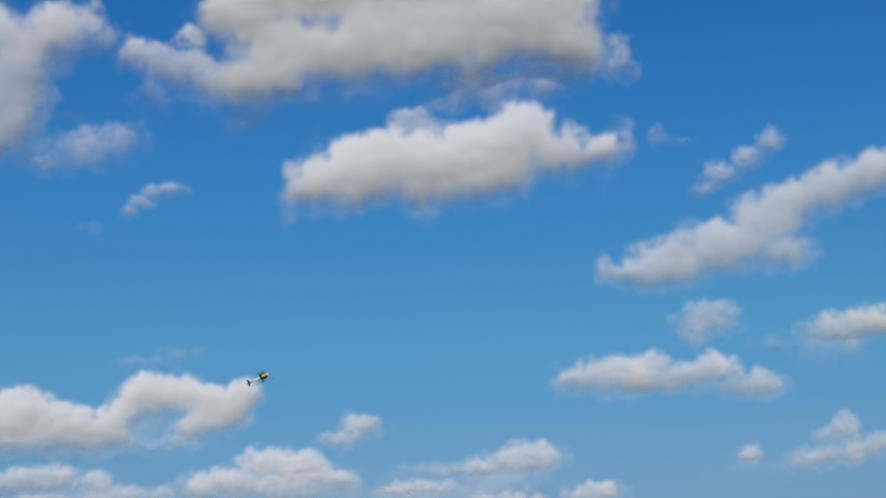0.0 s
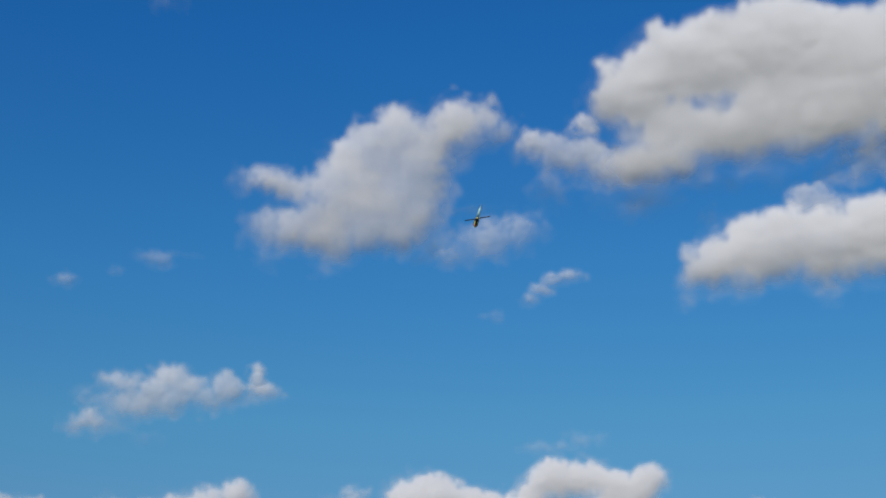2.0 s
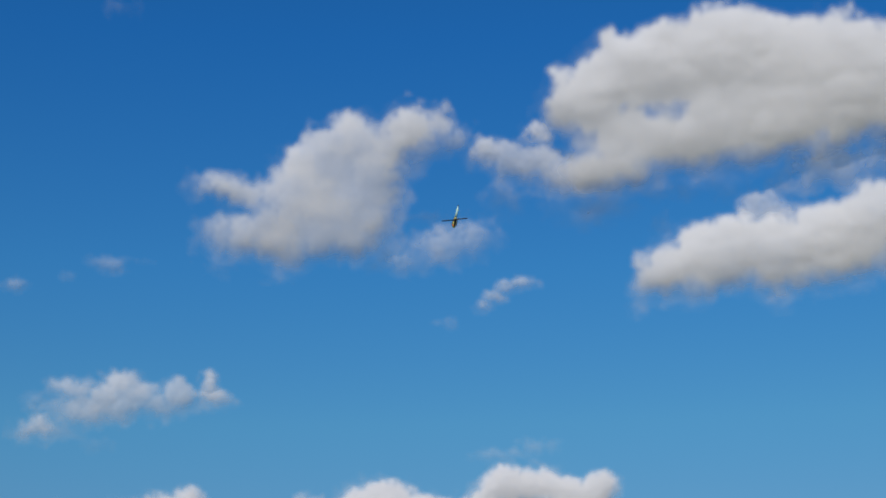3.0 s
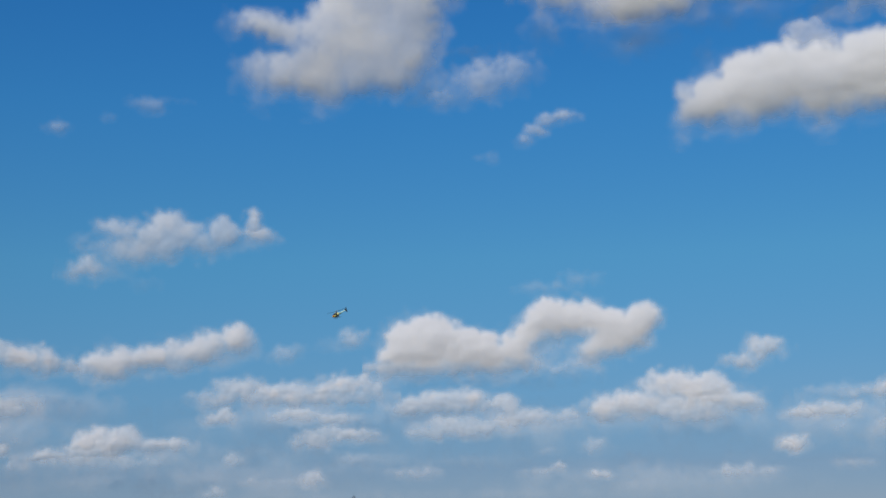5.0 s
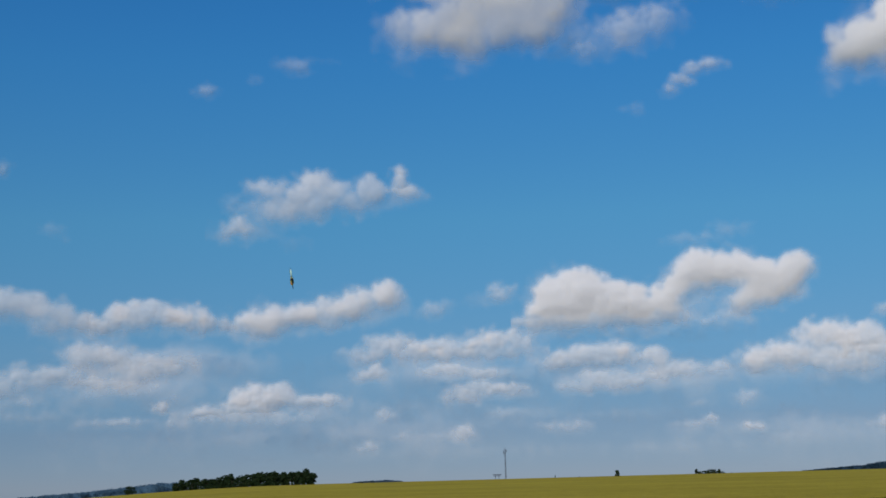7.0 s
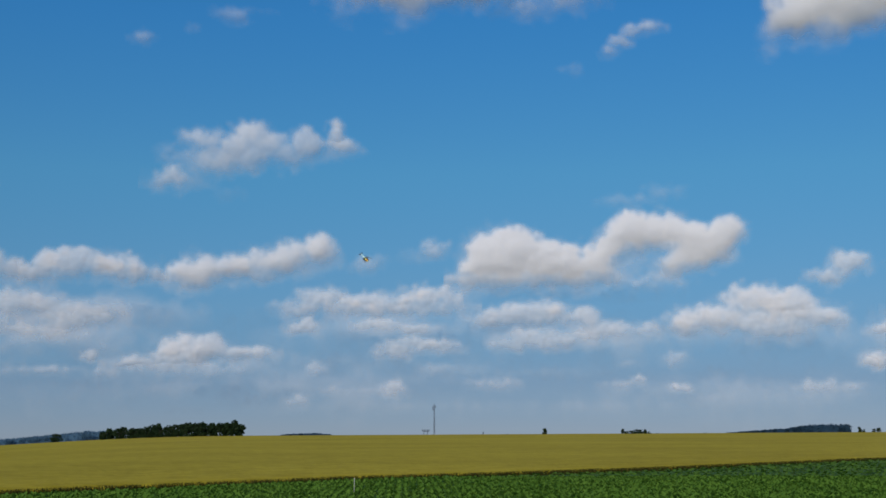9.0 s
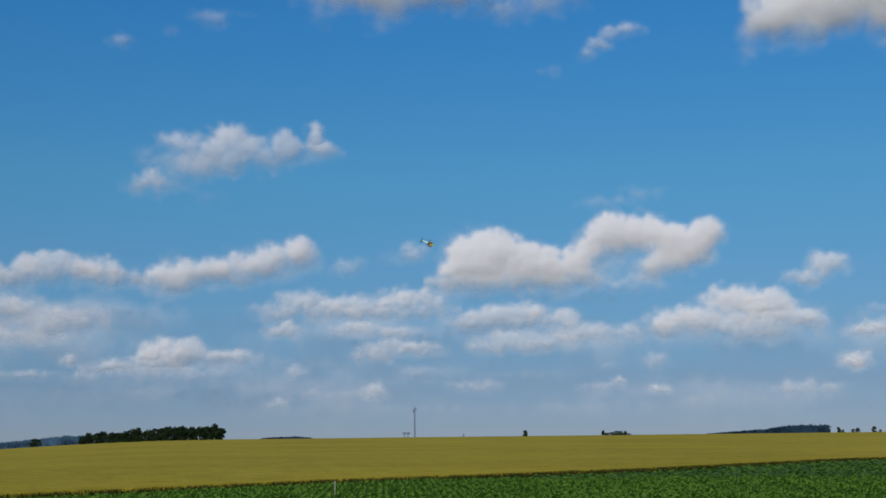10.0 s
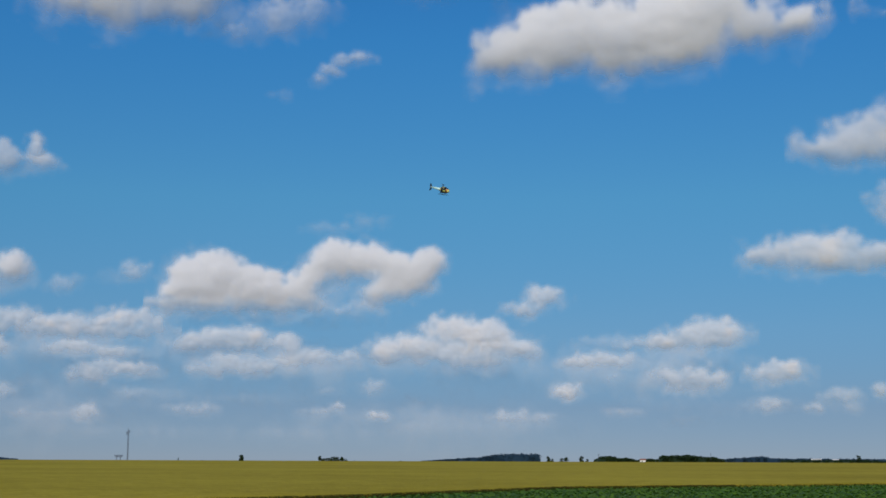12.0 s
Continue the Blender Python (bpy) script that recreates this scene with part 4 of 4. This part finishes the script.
        for x in (-0.06, 0.19):
            part("skid_strut", tube(bmesh.new(), (x, s * 0.03, -0.17), (x, s * 0.13, -0.275), 0.01, n=6), BLACK, gear)
    rotor = part("main_rotor", tube(bmesh.new(), (0, 0, -0.03), (0, 0, 0.03), 0.045, 0.03, 14), DARK_METAL, root, "dark rotor head")
    rotor.location = (0, 0, 0.27)
    for turn in (0, 180):
        grip = part("blade_grip", box(bmesh.new(), (0.08, 0, 0), (0.12, 0.035, 0.03)), DARK_METAL, rotor, smooth=False)
        grip.rotation_euler = (0, 0, radians(turn))
        bl = part("rotor_blade", blade(0.79, 0.065, 0.1), BLACK, rotor, "black carbon rotor blade")
        bl.rotation_euler = (0, radians(-2), radians(turn))
    tail = part("tail_rotor", tube(bmesh.new(), (0, -0.015, 0), (0, 0.015, 0), 0.02, n=10), DARK_METAL, root)
    tail.location = (-0.86, 0.045, 0.05)
    for turn in (0, 180):
        tb = part("tail_blade", blade(0.15, 0.032, 0.02, 0.006), BLACK, tail, "short black tail rotor blade")
        tb.rotation_euler = (radians(90), radians(turn), 0)
    tagged(root, "yellow and orange model helicopter with black rotor blades", "helicopter")
    return root, rotor, tail


heli, main_rotor, tail_rotor = helicopter()


def motions():
    walk(heli, [
    (0, pose(20.25, 86.74, 17.35, -168, -16, -35)),
    (0.2, pose(16.61, 87.71, 15.97, -161, -10, -30)),
    (0.4, pose(13.55, 88.28, 15.61, -153, 13, -19)),
    (0.5, pose(11.93, 88.42, 16.34, -145, 22, -13)),
    (0.6, pose(11.12, 88.45, 16.90, -136, 37, -9)),
    (0.8, pose(9.20, 88.28, 19.38, -111, 66, 3)),
    (1, pose(8.10, 87.87, 22.20, -88, 75, 15)),
    (1.2, pose(7.23, 87.15, 25.77, -16, 78, 80)),
    (1.4, pose(7.26, 86.62, 27.81, 39, 66, 128)),
    (1.5, pose(7.77, 86.50, 28.12, 34, 67, 122)),
    (1.6, pose(7.64, 86.37, 28.60, 29, 68, 115)),
    (1.8, pose(8.65, 85.90, 29.91, 30, 61, 114)),
    (2, pose(9.01, 85.29, 31.79, 28, 55, 112)),
    (2.2, pose(9.66, 84.97, 32.56, 33, 58, 119)),
    (2.4, pose(9.94, 84.85, 32.83, 42, 60, 129)),
    (2.5, pose(10.15, 84.79, 32.92, 34, 63, 123)),
    (2.6, pose(10.49, 84.71, 33.05, 24, 65, 115)),
    (4.3, pose(7.78, 93.93, 22.73, 49, 38, 155)),
    (4.5, pose(6.30, 98.35, 21.48, 35, 27, 155)),
    (4.7, pose(4.25, 104.68, 20.64, 22, 22, 152)),
    (4.9, pose(2.35, 114.81, 20.90, 4, 27, 146)),
    (5.1, pose(0.18, 126.71, 22.61, -2, 6, 159)),
    (5.3, pose(-2.05, 136.38, 25.49, -5, 3, 166)),
    (5.5, pose(-5.43, 146.12, 27.37, -5, -3, 168)),
    (5.7, pose(-8.80, 147.66, 29.39, -3, -5, 168)),
    (5.9, pose(-9.88, 139.38, 29.80, 11, 21, 163)),
    (6.1, pose(-10.80, 129.29, 28.83, 39, 39, 164)),
    (6.3, pose(-12.00, 122.33, 27.21, 25, 73, 122)),
    (6.5, pose(-12.76, 119.53, 25.34, 24, 54, 107)),
    (6.7, pose(-14.33, 119.57, 24.01, 31, 68, 121)),
    (6.9, pose(-14.48, 119.86, 22.02, -2, 76, 97)),
    (7.1, pose(-14.74, 123.06, 20.77, -52, 78, 46)),
    (8.8, pose(-5.19, 137.00, 20.23, -41, 24, -42)),
    (9, pose(-3.53, 137.00, 20.69, -49, 34, -48)),
    (9.2, pose(-1.58, 136.03, 20.74, -58, 40, -57)),
    (9.5, pose(0.41, 133.95, 21.29, -34, 33, -48)),
    (9.7, pose(1.99, 130.93, 21.18, -23, 28, -44)),
    (9.9, pose(3.28, 126.90, 20.90, -11, 19, -40)),
    (10.1, pose(4.46, 122.87, 20.62, -12, 22, -39)),
    (10.3, pose(5.58, 117.82, 20.29, -7, 18, -37)),
    (10.5, pose(7.19, 111.71, 19.90, -5, 18, -35)),
    (10.7, pose(8.34, 105.59, 19.70, -5, 17, -44)),
    (10.9, pose(9.54, 100.47, 19.30, -6, 20, -47)),
    (11.1, pose(11.11, 96.24, 19.27, -2, 15, -45)),
    (11.3, pose(12.42, 93.02, 19.28, -3, 19, -44)),
    (11.5, pose(13.99, 89.72, 19.28, -0, 17, -41)),
    (11.7, pose(16.05, 86.24, 19.52, 1, 17, -45)),
    (12, pose(18.55, 80.51, 19.67, 4, 13, -50)),
    ])
    spin = [(0, 0), (0.2, -8), (0.4, -17), (0.6, -68), (0.8, -148), (1, -225), (1.2, -280), (1.4, -325), (1.6, -368), (1.8, -418), (2, -475), (2.2, -515), (2.4, -548), (2.6, -565), (2.9, -625), (3.2, -690), (3.5, -745), (3.8, -770), (4.1, -810), (4.3, -840), (4.5, -875), (4.7, -955), (4.9, -1033), (5.1, -1067), (5.3, -1101), (5.5, -1135), (5.7, -1169), (5.9, -1203), (6.1, -1237), (6.3, -1271), (6.5, -1350), (6.75, -1397), (7, -1444), (7.25, -1491), (7.5, -1538), (7.75, -1585), (8, -1632), (8.25, -1679), (8.5, -1726), (8.75, -1773), (9, -1820), (9.25, -1867), (9.5, -1914), (9.75, -1961), (10, -2008), (10.25, -2055), (10.5, -2102), (10.75, -2149), (11, -2196), (11.25, -2243), (11.5, -2290), (11.75, -2337), (12, -2384)]
    walk(main_rotor, [(t, pose(0, 0, 0.27, 0, 0, a)) for t, a in spin])
    walk(tail_rotor, [(t, pose(-0.86, 0.045, 0.05, 0, a * 1.4, 0)) for t, a in spin])


motions()
